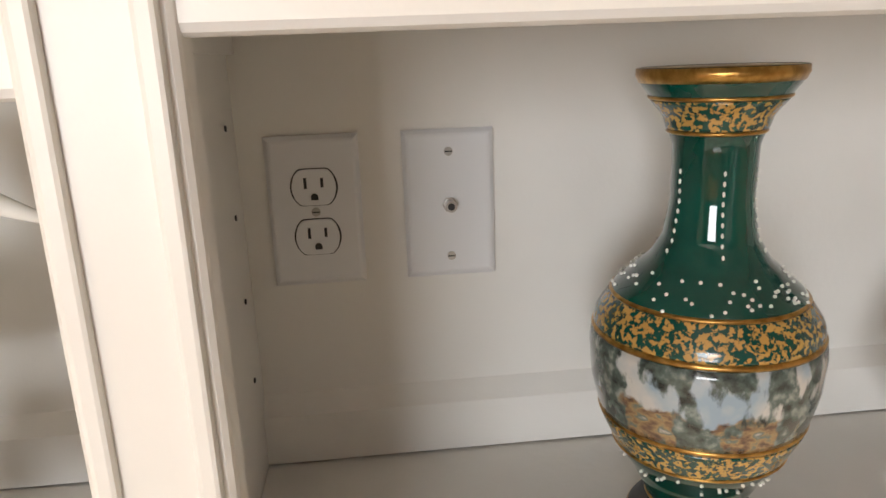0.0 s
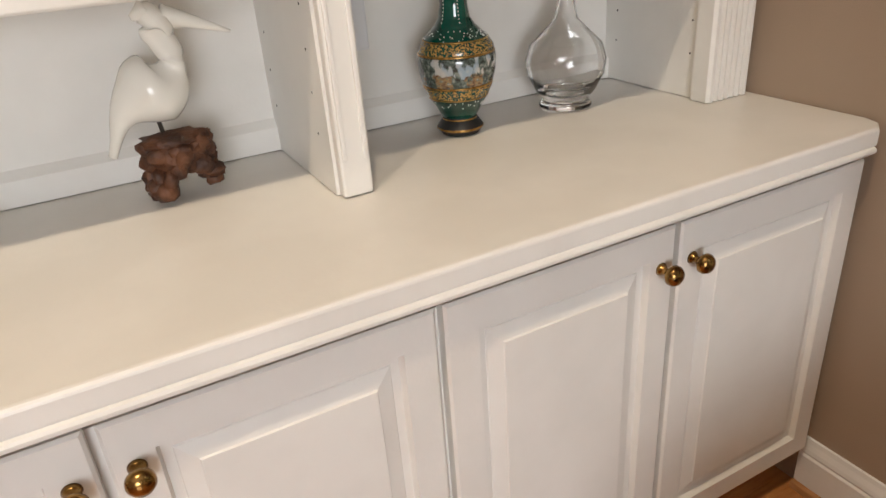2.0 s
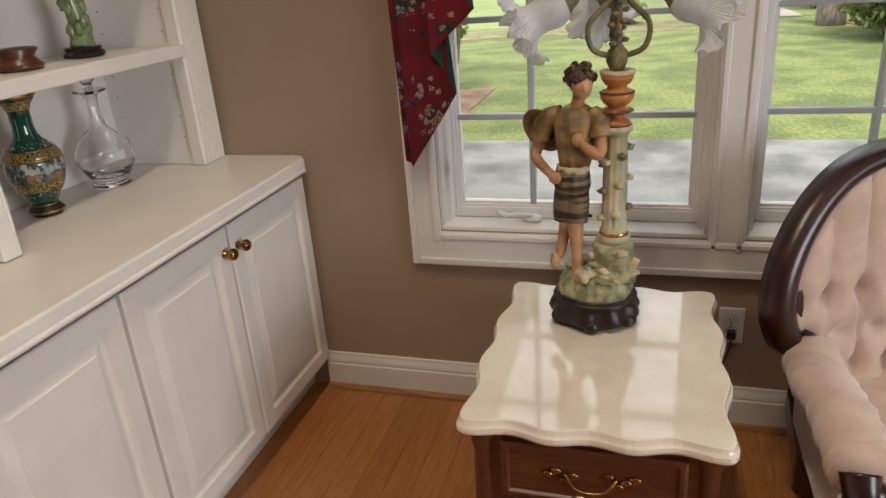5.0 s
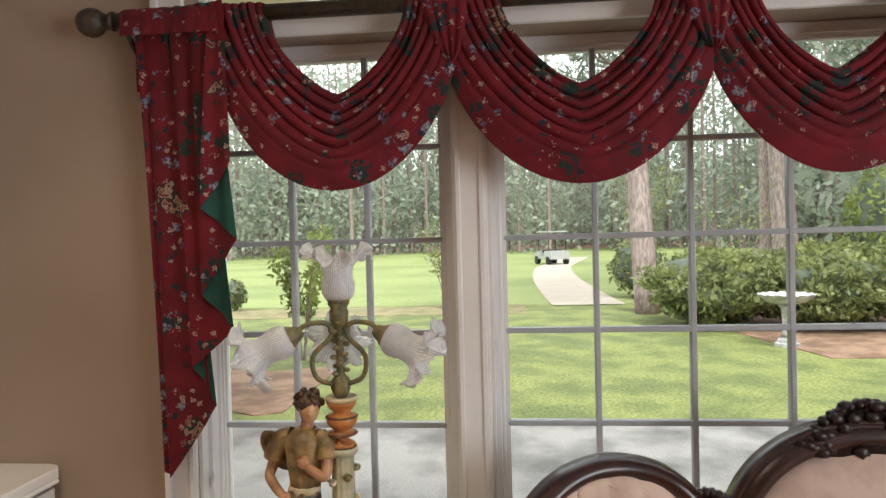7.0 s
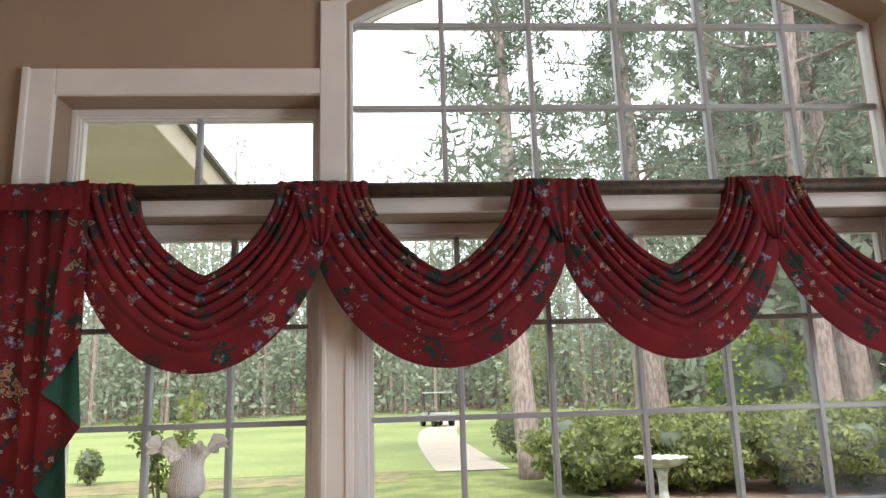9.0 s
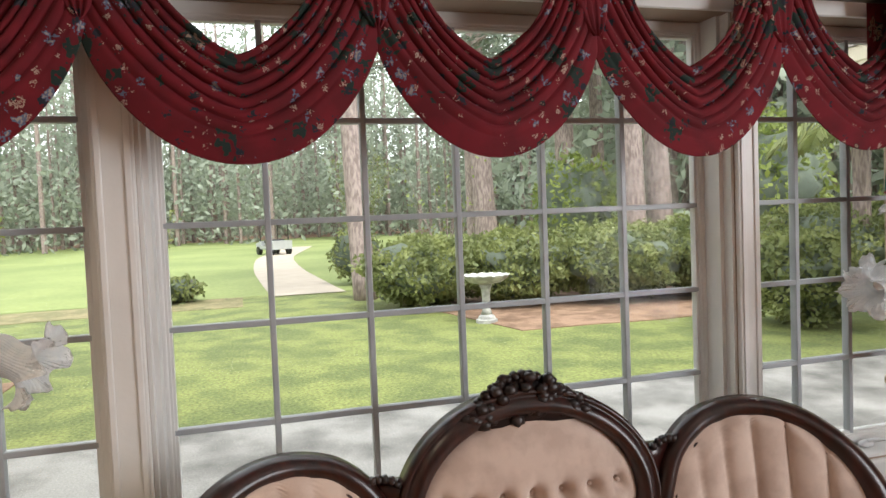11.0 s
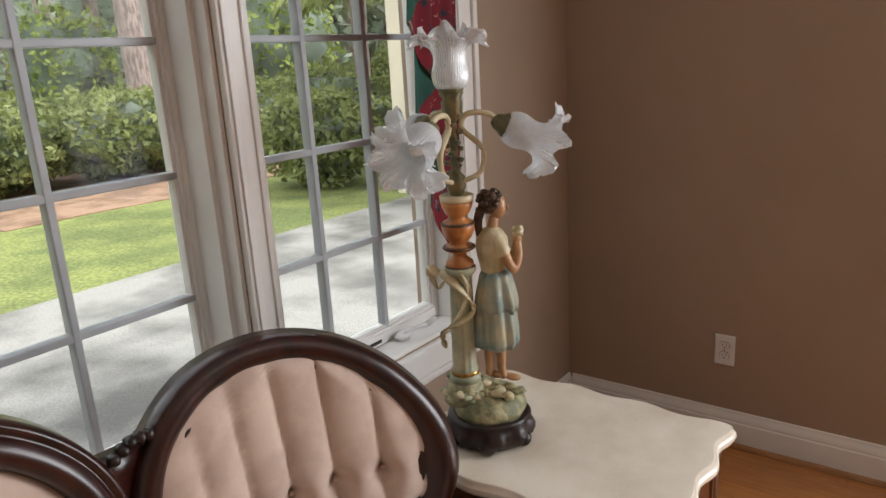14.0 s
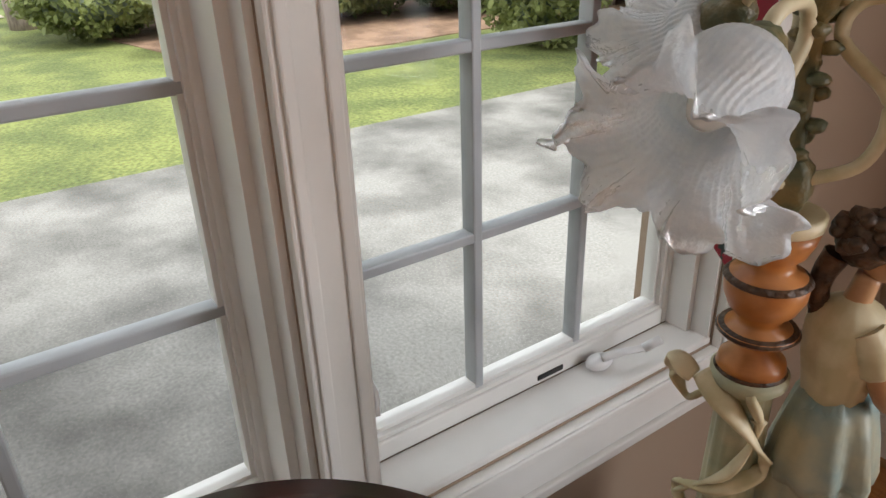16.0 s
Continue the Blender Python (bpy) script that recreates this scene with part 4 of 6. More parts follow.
    edge = [(-0.19 + 0.38 * k / 24, 0.97 + 0.11 * (1 - abs(-1 + k / 12) ** 1.8)) for k in range(25)]
    bm = bmesh.new()
    ring_skin(bm, [[on_back(s, z, o) for s, z, o in ((s, 0.955, -0.015), (s, 0.955, 0.02), (s, z, 0.016), (s, z, -0.012))] for s, z in edge])
    crest = part("crest_carving", bm, CARVED, t, "dark carved leaf crest", True)
    for k in range(60):
        f = rng.uniform(-1, 1)
        s = f * 0.175
        zt = 0.985 + 0.11 * (1 - abs(f) ** 1.7) + 0.012 * math.sin(f * 26)
        z = rng.uniform(0.972, zt)
        part("carved_leaf", blob(on_back(s, z - 0.006, rng.uniform(0.008, 0.03)), (0.015, 0.02, 0.016), None, 0.4, k, 2), CARVED, crest, "", True)
    for k in range(17):
        f = -1 + 2 * k / 16
        part("carved_leaf", blob(on_back(f * 0.175, 0.985 + 0.1 * (1 - abs(f) ** 1.7), 0.01), (0.018, 0.014, 0.014), None, 0.3, k, 2), CARVED, crest, "", True)
    for sgn in (1, -1):
        for k in range(7):
            part("carved_bead", blob(on_back(sgn * (0.37 + 0.016 * k), 0.868 - 0.002 * abs(k - 3) ** 2 + 0.004, 0.016), (0.016, 0.012, 0.012), None, 0.3, k + 50, 2), CARVED, t, "", True)
    # splat wood between the panels
    for sgn in (1, -1):
        bm = bmesh.new()
        ring_skin(bm, [[on_back(sgn * s, z, o) for s, o in ((a, -0.02), (a, 0.012), (b, 0.012), (b, -0.02))] for z, a, b in ((0.42, 0.16, 0.32), (0.52, 0.2, 0.33), (0.62, 0.27, 0.36), (0.74, 0.31, 0.39), (0.82, 0.3, 0.42), (0.858, 0.29, 0.435))])
        part("splat", bm, MAHOGANY, t, "", True)
    # outside back
    bm = bmesh.new()
    cols = [[on_back(-0.84 + 1.68 * i / 24, z, -0.025) for z in (0.3, 0.5, 0.64, 0.8 if abs(-0.84 + 1.68 * i / 24) < 0.78 else 0.72)] for i in range(25)]
    ring_skin(bm, cols, closed_ring=False)
    part("outer_back", bm, FABRIC, t, "", True)
    # seat, rails, arms, legs
    outline = [(0.56, -0.84), (0.56, 0.84), (0.3, 0.86), (0.02, 0.83), (-0.06, 0.5), (-0.08, 0), (-0.06, -0.5), (0.02, -0.83), (0.3, -0.86)]
    part("seat", prism(outline, 0.3, 0.42, "z", 0.035), FABRIC, t)
    part("seat_rail", prism([(x + (0.012 if x > 0.5 else -0.012), y * 1.012) for x, y in outline], 0.215, 0.3, "z", 0.01), MAHOGANY, t)
    for sgn in (1, -1):
        arm = [(0.4, sgn * 0.85, 0.505), (0.25, sgn * 0.86, 0.53), (0.12, sgn * 0.85, 0.545), (0.0, sgn * 0.84, 0.53), (-0.05, sgn * 0.835, 0.51)]
        bm = bmesh.new()
        pts = smoothed(arm, 10)
        rings = []
        for i, p in enumerate(pts):
            f = i / (len(pts) - 1)
            k = 1 + 0.05 * math.sin(f * 60) * (f < 0.95) + 0.03 * math.sin(f * 23)
            r = 0.058 * k * (0.6 if i in (0, len(pts) - 1) else 1)
            rings.append([p + Vector((0, 1.05 * r * math.cos(a), 0.85 * r * math.sin(a))) for a in [2 * math.pi * q / 14 for q in range(14)]])
        ring_skin(bm, rings)
        part("arm_pad", bm, FABRIC, t, "", True)
        bm = bmesh.new()
        ring_skin(bm, [[(x, sgn * y, z) for y, z in ((0.8, 0.3), (0.81, 0.52), (0.87, 0.52), (0.86, 0.3))] for x in (0.42, 0.2, -0.02)])
        part("arm_side", bm, FABRIC, t)
        part("arm_post", tube(smoothed([(-0.075, sgn * 0.855, 0.545), (-0.1, sgn * 0.855, 0.51), (-0.08, sgn * 0.855, 0.45), (-0.02, sgn * 0.85, 0.38), (-0.03, sgn * 0.84, 0.3)], 6), lambda q: 0.034 - 0.008 * math.sin(q * 3.1), 12), MAHOGANY, t, "", True)
        part("arm_knob", blob((-0.085, sgn * 0.84, 0.505), (0.036, 0.036, 0.04)), MAHOGANY, t, "polished dark arm scroll", True)
        for lx in (0.0, 0.5):
            part("leg", tube(smoothed([(lx, sgn * 0.78, 0.23), (lx - 0.03 if lx < 0.3 else lx + 0.03, sgn * 0.8, 0.14), (lx, sgn * 0.79, 0.06), (lx - 0.02 if lx < 0.3 else lx + 0.03, sgn * 0.8, 0.003)], 5), lambda q: 0.036 - 0.018 * q, 10), MAHOGANY, t, "", True)
    return t


settee()


# ---- marble-topped end tables ----
def end_table(m, label):
    """Serpentine marble slab over a two-drawer cherry chest on short cabriole feet. Local x runs along its drawers."""
    t = thing("end_table", m, label, "end table", "pair of marble-topped end tables")
    hx, hy = 0.265, 0.33

    def slab(k):
        pts = []

        def run(a, b, depth):
            a, b = Vector(a), Vector(b)
            d = b - a
            n = Vector((d.y, -d.x)).normalized()
            for i in range(28):
                f = i / 28
                w = depth * (math.sin(math.pi * f) ** 2 * 0.4 + 0.5 * math.cos(f * 6 * math.pi) - 0.5)
                pts.append(a + d * f + n * w)

        c = 0.03
        cs = [(-hx + c, -hy), (hx - c, -hy), (hx, -hy + c), (hx, hy - c), (hx - c, hy), (-hx + c, hy), (-hx, hy - c), (-hx, -hy + c)]
        for i in range(0, 8, 2):
            run(cs[i], cs[i + 1], 0.016)
            a, b = Vector(cs[i + 1]), Vector(cs[(i + 2) % 8])
            pts.extend([a + (b - a) * f + Vector((a.x, a.y)).normalized() * 0.012 * math.sin(math.pi * f) for f in (0.0, 0.25, 0.5, 0.75)])
        return [(p.x * k, p.y * k) for p in pts]

    bm = bmesh.new()
    ring_skin(bm, [[(x, y, z) for x, y in slab(k)] for k, z in ((0.965, 0.54), (0.99, 0.543), (1.0, 0.55), (0.998, 0.558), (0.985, 0.563), (0.98, 0.567), (0.975, 0.5735), (0.965, 0.575))])
    part("tabletop", bm, MARBLE, t, "cream marble slab with a serpentine edge")
    bx, by = 0.225, 0.285
    part("body", box(-bx, bx, -by, by, 0.13, 0.54, 0.006), TABLEWOOD, t)
    for z0, z1 in ((0.38, 0.515), (0.215, 0.355)):
        bm = bmesh.new()
        rings = [[(-bx + 0.045 + i, -by + d, z0 + i), (bx - 0.045 - i, -by + d, z0 + i), (bx - 0.045 - i, -by + d, z1 - i), (-bx + 0.045 + i, -by + d, z1 - i)] for i, d in ((0, 0.002), (0, -0.012), (0.006, -0.016), (0.014, -0.016), (0.018, -0.01), (0.024, -0.01))]
        ring_skin(bm, rings)
        dr = part("drawer", bm, TABLEWOOD, t)
        zc = (z0 + z1) / 2
        bm = tube(smoothed([(-0.05, -by - 0.014, zc + 0.008), (-0.03, -by - 0.03, zc - 0.012), (0, -by - 0.034, zc - 0.018), (0.03, -by - 0.03, zc - 0.012), (0.05, -by - 0.014, zc + 0.008)], 6), 0.004, 8)
        rr = random.Random(3)
        for k in range(11):
            f = -1 + 2 * k / 10
            if abs(f) > 0.25:
                blob((f * 0.085, -by - 0.013, zc + 0.012 * math.sin(k * 2.1)), (0.012, 0.004, 0.008), bm, 0.4, k, 2)
        part("pull", bm, BRASS, dr, "aged brass scrolled drawer pull", True)
    for sx in (-1, 1):
        for sy in (-1, 1):
            part("corner_post", lathe([(0.02, 0.13), (0.026, 0.16), (0.018, 0.2), (0.022, 0.34), (0.018, 0.48), (0.026, 0.52), (0.024, 0.54)], 12, centre=(sx * (bx - 0.005), sy * (by - 0.005), 0)), TABLEWOOD, t, "", True)
            part("leg", tube(smoothed([(sx * bx * 0.97, sy * by * 0.97, 0.16), (sx * (bx + 0.025), sy * (by + 0.025), 0.1), (sx * bx, sy * by, 0.04), (sx * (bx + 0.025), sy * (by + 0.025), 0.003)], 5), lambda q: 0.034 - 0.016 * q, 10), TABLEWOOD, t, "", True)
    pts = [(-bx, 0.14)] + [(-bx + 2 * bx * k / 20, 0.1 + 0.035 * math.sin(math.pi * k / 20 * 3) ** 2) for k in range(21)] + [(bx, 0.14)]
    part("apron", prism(pts, -by - 0.002, -by + 0.02, "y"), TABLEWOOD, t)
    return t


t1 = end_table(pose(0.235, -0.985, 0, 0, 0, -90), "marble-topped cherry end table beside the cabinets")
t2 = copy_thing(t1, pose(0.235, -3.53, 0, 0, 0, -90))
t2["label"] = "marble-topped cherry end table beside the plain wall"

# ---- figural lamps ----
SKIN = shader("painted_flesh", (0.5, 0.29, 0.15), 0.4, second=(0.36, 0.18, 0.085), scale=20)
HAIR = shader("painted_brown", (0.09, 0.045, 0.02), 0.5, second=(0.04, 0.02, 0.01), scale=60, bump=0.6, bump_scale=90)
SHIRT = shader("painted_ochre", (0.3, 0.2, 0.075), 0.5, second=(0.13, 0.085, 0.035), scale=25, bump=0.3, bump_scale=60)
CREAM = shader("painted_cream", (0.62, 0.54, 0.36), 0.5, second=(0.45, 0.38, 0.22), scale=20)
STRIPE = shader("painted_stripe", (0.16, 0.12, 0.065), 0.5, second=(0.025, 0.015, 0.009), scale=18, stretch=(0.4, 0.4, 5), spread=(0.46, 0.54))
BLUEDRESS = shader("painted_blue_green", (0.17, 0.26, 0.26), 0.45, second=(0.44, 0.39, 0.25), scale=14, bump=0.3, bump_scale=40, spread=(0.35, 0.65))
MOSS = shader("painted_rock", (0.42, 0.38, 0.22), 0.55, second=(0.16, 0.17, 0.09), scale=30, bump=0.5, bump_scale=60)
PILLAR = shader("painted_pillar", (0.5, 0.46, 0.3), 0.5, second=(0.3, 0.32, 0.22), scale=16, bump=0.2, bump_scale=60)
URN = shader("orange_turned_urn", (0.5, 0.2, 0.055), 0.35, second=(0.36, 0.13, 0.035), scale=25)
VINE = shader("bronze_green_vine", (0.2, 0.15, 0.06), 0.45, second=(0.09, 0.1, 0.05), scale=40, bump=0.3, bump_scale=120)


def figure(pieces, parent, m, name="figurine"):
    """A statue: one mesh out of several painted lumps and limbs."""
    me = bpy.data.meshes.new(name)
    total, mats, idx = bmesh.new(), [], []
    for material, bm in pieces:
        if material not in mats:
            mats.append(material)
        for f in bm.faces:
            f.material_index = mats.index(material)
            f.smooth = True
        tmp = bpy.data.meshes.new("tmp")
        bm.to_mesh(tmp)
        bm.free()
        total.from_mesh(tmp)
        bpy.data.meshes.remove(tmp)
    total.transform(m)
    total.to_mesh(me)
    total.free()
    for coat in mats:
        me.materials.append(coat)
    ob = new(name, me)
    ob.parent = parent
    return ob


def limb(points, r0, r1):
    return tube(smoothed(points, 6), lambda q: r0 + (r1 - r0) * q, 10)


def smooth_line(profile):
    """A turned profile with points added between its own."""
    return [(p.x, p.y) for p in smoothed([(r, z, 0) for r, z in profile], 3)]


def shade(parent, m):
    """A ruffled frosted-glass tulip shade; opens along +z of m."""
    prof = [(0.022, 0.0), (0.035, 0.006), (0.042, 0.022), (0.043, 0.04), (0.039, 0.056), (0.037, 0.07), (0.039, 0.084), (0.045, 0.097), (0.054, 0.108), (0.065, 0.117), (0.076, 0.122), (0.083, 0.123)]
    inner = [(r - 0.0022, z + 0.001) for r, z in reversed(prof[1:])]

    def ruffle(a, k):
        q = 1 - abs(2 * k - 1)
        lip = max(0.0, (q - 0.55) / 0.45) ** 1.5
        return 1 + 0.03 * math.sin(42 * a + 3 * math.sin(9 * q)) * q ** 0.7 + 0.02 * math.sin(75 * q + 2 * math.sin(7 * a)) * q + lip * (0.17 * math.sin(7 * a) + 0.05 * math.sin(21 * a)), lip * (0.02 * math.cos(7 * a + 0.6) - 0.012 * math.cos(2 * a))

    bm = lathe(smooth_line(prof + inner), 252, wave=ruffle)
    m = m @ Matrix.Scale(0.9, 4)
    bm.transform(m)
    s = part("shade", bm, FROST, parent, "frosted ruffled glass tulip shade", True)
    cup = lathe([(0.012, -0.03), (0.018, -0.024), (0.022, -0.012), (0.028, -0.004), (0.031, 0.006), (0.028, 0.01)], 24, wave=lambda a, k: (1 + 0.08 * math.sin(10 * a), 0.003 * math.sin(10 * a)))
    cup.transform(m)
    part("shade_holder", cup, VINE, parent, "", True)
    bulb = lathe([(0.0, 0.0), (0.01, 0.002), (0.012, 0.02), (0.019, 0.045), (0.019, 0.058), (0.012, 0.072), (0, 0.078)], 16)
    bulb.transform(m)
    part("bulb", bulb, PORCELAIN, s, "", True)


def figural_lamp(x, y, col, arms, who, label, top_turn=0.0, low=0.15, cap=0.43):
    """col: offset of the column from the base's middle; arms: their bearings in degrees; low, cap: the pillar's foot and top."""
    z0 = 0.576
    t = thing("figural_lamp", pose(x, y, z0), label, "table lamp", "pair of figural lamps")
    part("foot", lathe([(0.0, 0.004), (0.088, 0.004), (0.1, 0.014), (0.106, 0.03), (0.098, 0.046), (0.092, 0.055), (0.1, 0.062), (0.094, 0.07), (0, 0.07)], 64, wave=lambda a, k: (1 + (0.05 * math.sin(9 * a) + 0.02 * math.sin(27 * a)) * (0.15 < k < 0.7), 0)), CARVED, t, "dark pierced wooden foot", True)
    for k in range(6):
        a = 2 * math.pi * k / 6
        blob_bm = blob((0.092 * math.cos(a), 0.092 * math.sin(a), 0.018), (0.02, 0.02, 0.019))
        part("foot_scroll", blob_bm, CARVED, t, "", True)
    bm = lathe([(0.0, 0.07), (0.085, 0.07), (0.088, 0.082), (0.084, 0.1), (0.072, 0.112), (0.05, 0.122), (0, 0.126)], 36, wave=lambda a, k: (1 + 0.05 * noise.noise((math.cos(a) * 3, math.sin(a) * 3, k * 4)), 0))
    rng = random.Random(7)
    for k in range(26):
        a, r = rng.uniform(0, 6.283), rng.uniform(0.03, 0.078)
        part("moulded_stone", blob((r * math.cos(a), r * math.sin(a), 0.112 - 0.1 * (r - 0.03) + rng.uniform(0, 0.02)), (rng.uniform(0.008, 0.018),) * 2 + (rng.uniform(0.006, 0.014),), None, 0.5, k, 2), (MOSS, CREAM, PILLAR)[k % 3], t, "", True)
    cx, cy = col
    part("rock_base", bm, MOSS, t, "", True)
    part("plinth", lathe([(0.05, 0.1), (0.052, 0.12), (0.046, low - 0.02), (0.042, low), (0.0, low + 0.002)], 40, centre=(cx, cy, 0), wave=lambda a, k: (1 + 0.14 * noise.noise((math.cos(a) * 2.5, math.sin(a) * 2.5, k * 6)), 0)), MOSS, t, "", True)
    for k in range(16):
        a = k * 2.4
        part("moulded_leaf", blob((cx + 0.046 * math.cos(a), cy + 0.046 * math.sin(a), 0.11 + (low - 0.115) * rng.random()), (0.014, 0.014, 0.009), None, 0.6, k, 2), (CREAM, MOSS, PILLAR)[k % 3], t, "", True)
    at = (cx, cy, 0)
    up = cap - 0.43
    part("pillar", lathe([(0.037, low), (0.037, low + 0.015), (0.03, low + 0.02), (0.033, low + 0.03), (0.0275, low + 0.036), (0.0265, (low + cap) / 2), (0.0245, cap - 0.025), (0.029, cap - 0.02), (0.036, cap - 0.012), (0.036, cap - 0.002), (0.02, cap + 0.002)], 48, centre=at, wave=lambda a, k: (1 + (0.05 * math.sin(12 * a) if 0.35 < k < 0.7 else 0), 0)), PILLAR, t, "", True)
    part("pillar_ring", lathe([(0.031, low + 0.016), (0.035, low + 0.022), (0.031, low + 0.03)], 24, centre=at), GOLD, t, "", True)
    sq = (0.592 - 0.43 - up) / 0.162
    urn = [(0.024, 0.0), (0.032, 0.003), (0.03, 0.012), (0.017, 0.022), (0.015, 0.032), (0.028, 0.036), (0.036, 0.041), (0.036, 0.046), (0.02, 0.05), (0.019, 0.056), (0.03, 0.068), (0.036, 0.082), (0.037, 0.096), (0.032, 0.104), (0.022, 0.108), (0.02, 0.116), (0.028, 0.124), (0.034, 0.138), (0.036, 0.148)]
    part("urn", lathe([(r, cap + z * sq) for r, z in urn] + [(0.0, cap + 0.148 * sq)], 48, centre=at, wave=lambda a, k: (1 + 0.025 * math.sin(24 * a) * (0.5 < k < 0.7 or k > 0.8), 0)), URN, t, "", True)
    part("urn_cup", lathe([(0.033, cap + 0.148 * sq), (0.037, cap + 0.151 * sq), (0.038, cap + 0.162 * sq), (0.034, cap + 0.164 * sq), (0.0, cap + 0.15 * sq)], 32, centre=at), CREAM, t, "cream rim of the urn", True)
    for zb, rb in ((0.0435, 0.0365), (0.098, 0.0375), (0.0, 0.0325)):
        part("urn_band", lathe([(rb - 0.002, cap + (zb - 0.004) * sq), (rb + 0.0012, cap + zb * sq), (rb - 0.002, cap + (zb + 0.004) * sq)], 32, centre=at), HAIR, t, "dark brown band", True)
    bm = lathe([(0.0, 0.59), (0.014, 0.592), (0.022, 0.61), (0.02, 0.632), (0.009, 0.645), (0.008, 0.75), (0.014, 0.758), (0.02, 0.77), (0.022, 0.79), (0.018, 0.8), (0.026, 0.812), (0.0, 0.814)], 20, centre=at, wave=lambda a, k: (1 + 0.12 * math.sin(5 * a) * (k < 0.4 or k > 0.6), 0))
    for k in range(18):
        a = k * 2.4
        blob((cx + 0.014 * math.cos(a), cy + 0.014 * math.sin(a), 0.64 + 0.0075 * k), (0.009, 0.009, 0.006), bm, 0.3, k, 2)
    part("vine_stem", bm, VINE, t, "", True)
    shade(t, Matrix.Translation((cx, cy, 0.818)) @ Matrix.Rotation(top_turn, 4, "Z"))
    for deg in arms:
        a = radians(deg)
        c, s = math.cos(a), math.sin(a)
        arm = smoothed([(cx + 0.012 * c, cy + 0.012 * s, 0.62), (cx + 0.055 * c, cy + 0.055 * s, 0.64), (cx + 0.062 * c, cy + 0.062 * s, 0.69), (cx + 0.02 * c, cy + 0.02 * s, 0.735), (cx + 0.03 * c, cy + 0.03 * s, 0.765), (cx + 0.075 * c, cy + 0.075 * s, 0.765), (cx + 0.1 * c, cy + 0.1 * s, 0.745)], 7)
        part("arm", tube(arm, 0.006, 8), VINE if who == "boy" else CREAM, t, "", True)
        m = Matrix.Translation((cx + 0.112 * c, cy + 0.112 * s, 0.738)) @ Matrix.Rotation(a, 4, "Z") @ Matrix.Rotation(radians(116), 4, "Y")
        shade(t, m)
    return t


LX, LY = 0.385, -0.955
l1 = figural_lamp(LX, LY, (0.0, -0.042), (108, 262, 15), "boy", "painted figural lamp of a barefoot boy by a pillar", 0.0, 0.2, 0.475)
def curls(centre, r, count, size, seed):
    """Painted hair out of small locks."""
    rng, bm = random.Random(seed), bmesh.new()
    blob(centre, (r, r, r * 0.95), bm, 0.2, seed, 3, 5)
    for _ in range(count):
        a, b = rng.uniform(0, 6.283), rng.uniform(-0.15, 1.0)
        d = Vector((math.cos(a) * math.sqrt(1 - b * b), math.sin(a) * math.sqrt(1 - b * b), b))
        blob(Vector(centre) + d * r, (size, size, size * 0.8), bm, 0.3, seed, 2)
    return bm


def wrinkled(profile, centre, folds, amp, lean=(0, 0)):
    """Moulded cloth: a turned body with uneven upright folds that deepen towards its first ring."""
    def wave(a, k):
        return 1 + amp * (1 - 0.75 * k) * (math.sin(folds * a + 2 * math.sin(2 * a)) + 0.5 * math.sin((folds * 2 + 1) * a + 5 * k)), 0
    bm = lathe(profile, 72, wave=wave)
    z0 = profile[0][1]
    for v in bm.verts:
        v.co += Vector((centre[0] + lean[0] * (v.co.z - z0), centre[1] + lean[1] * (v.co.z - z0), centre[2]))
    return bm


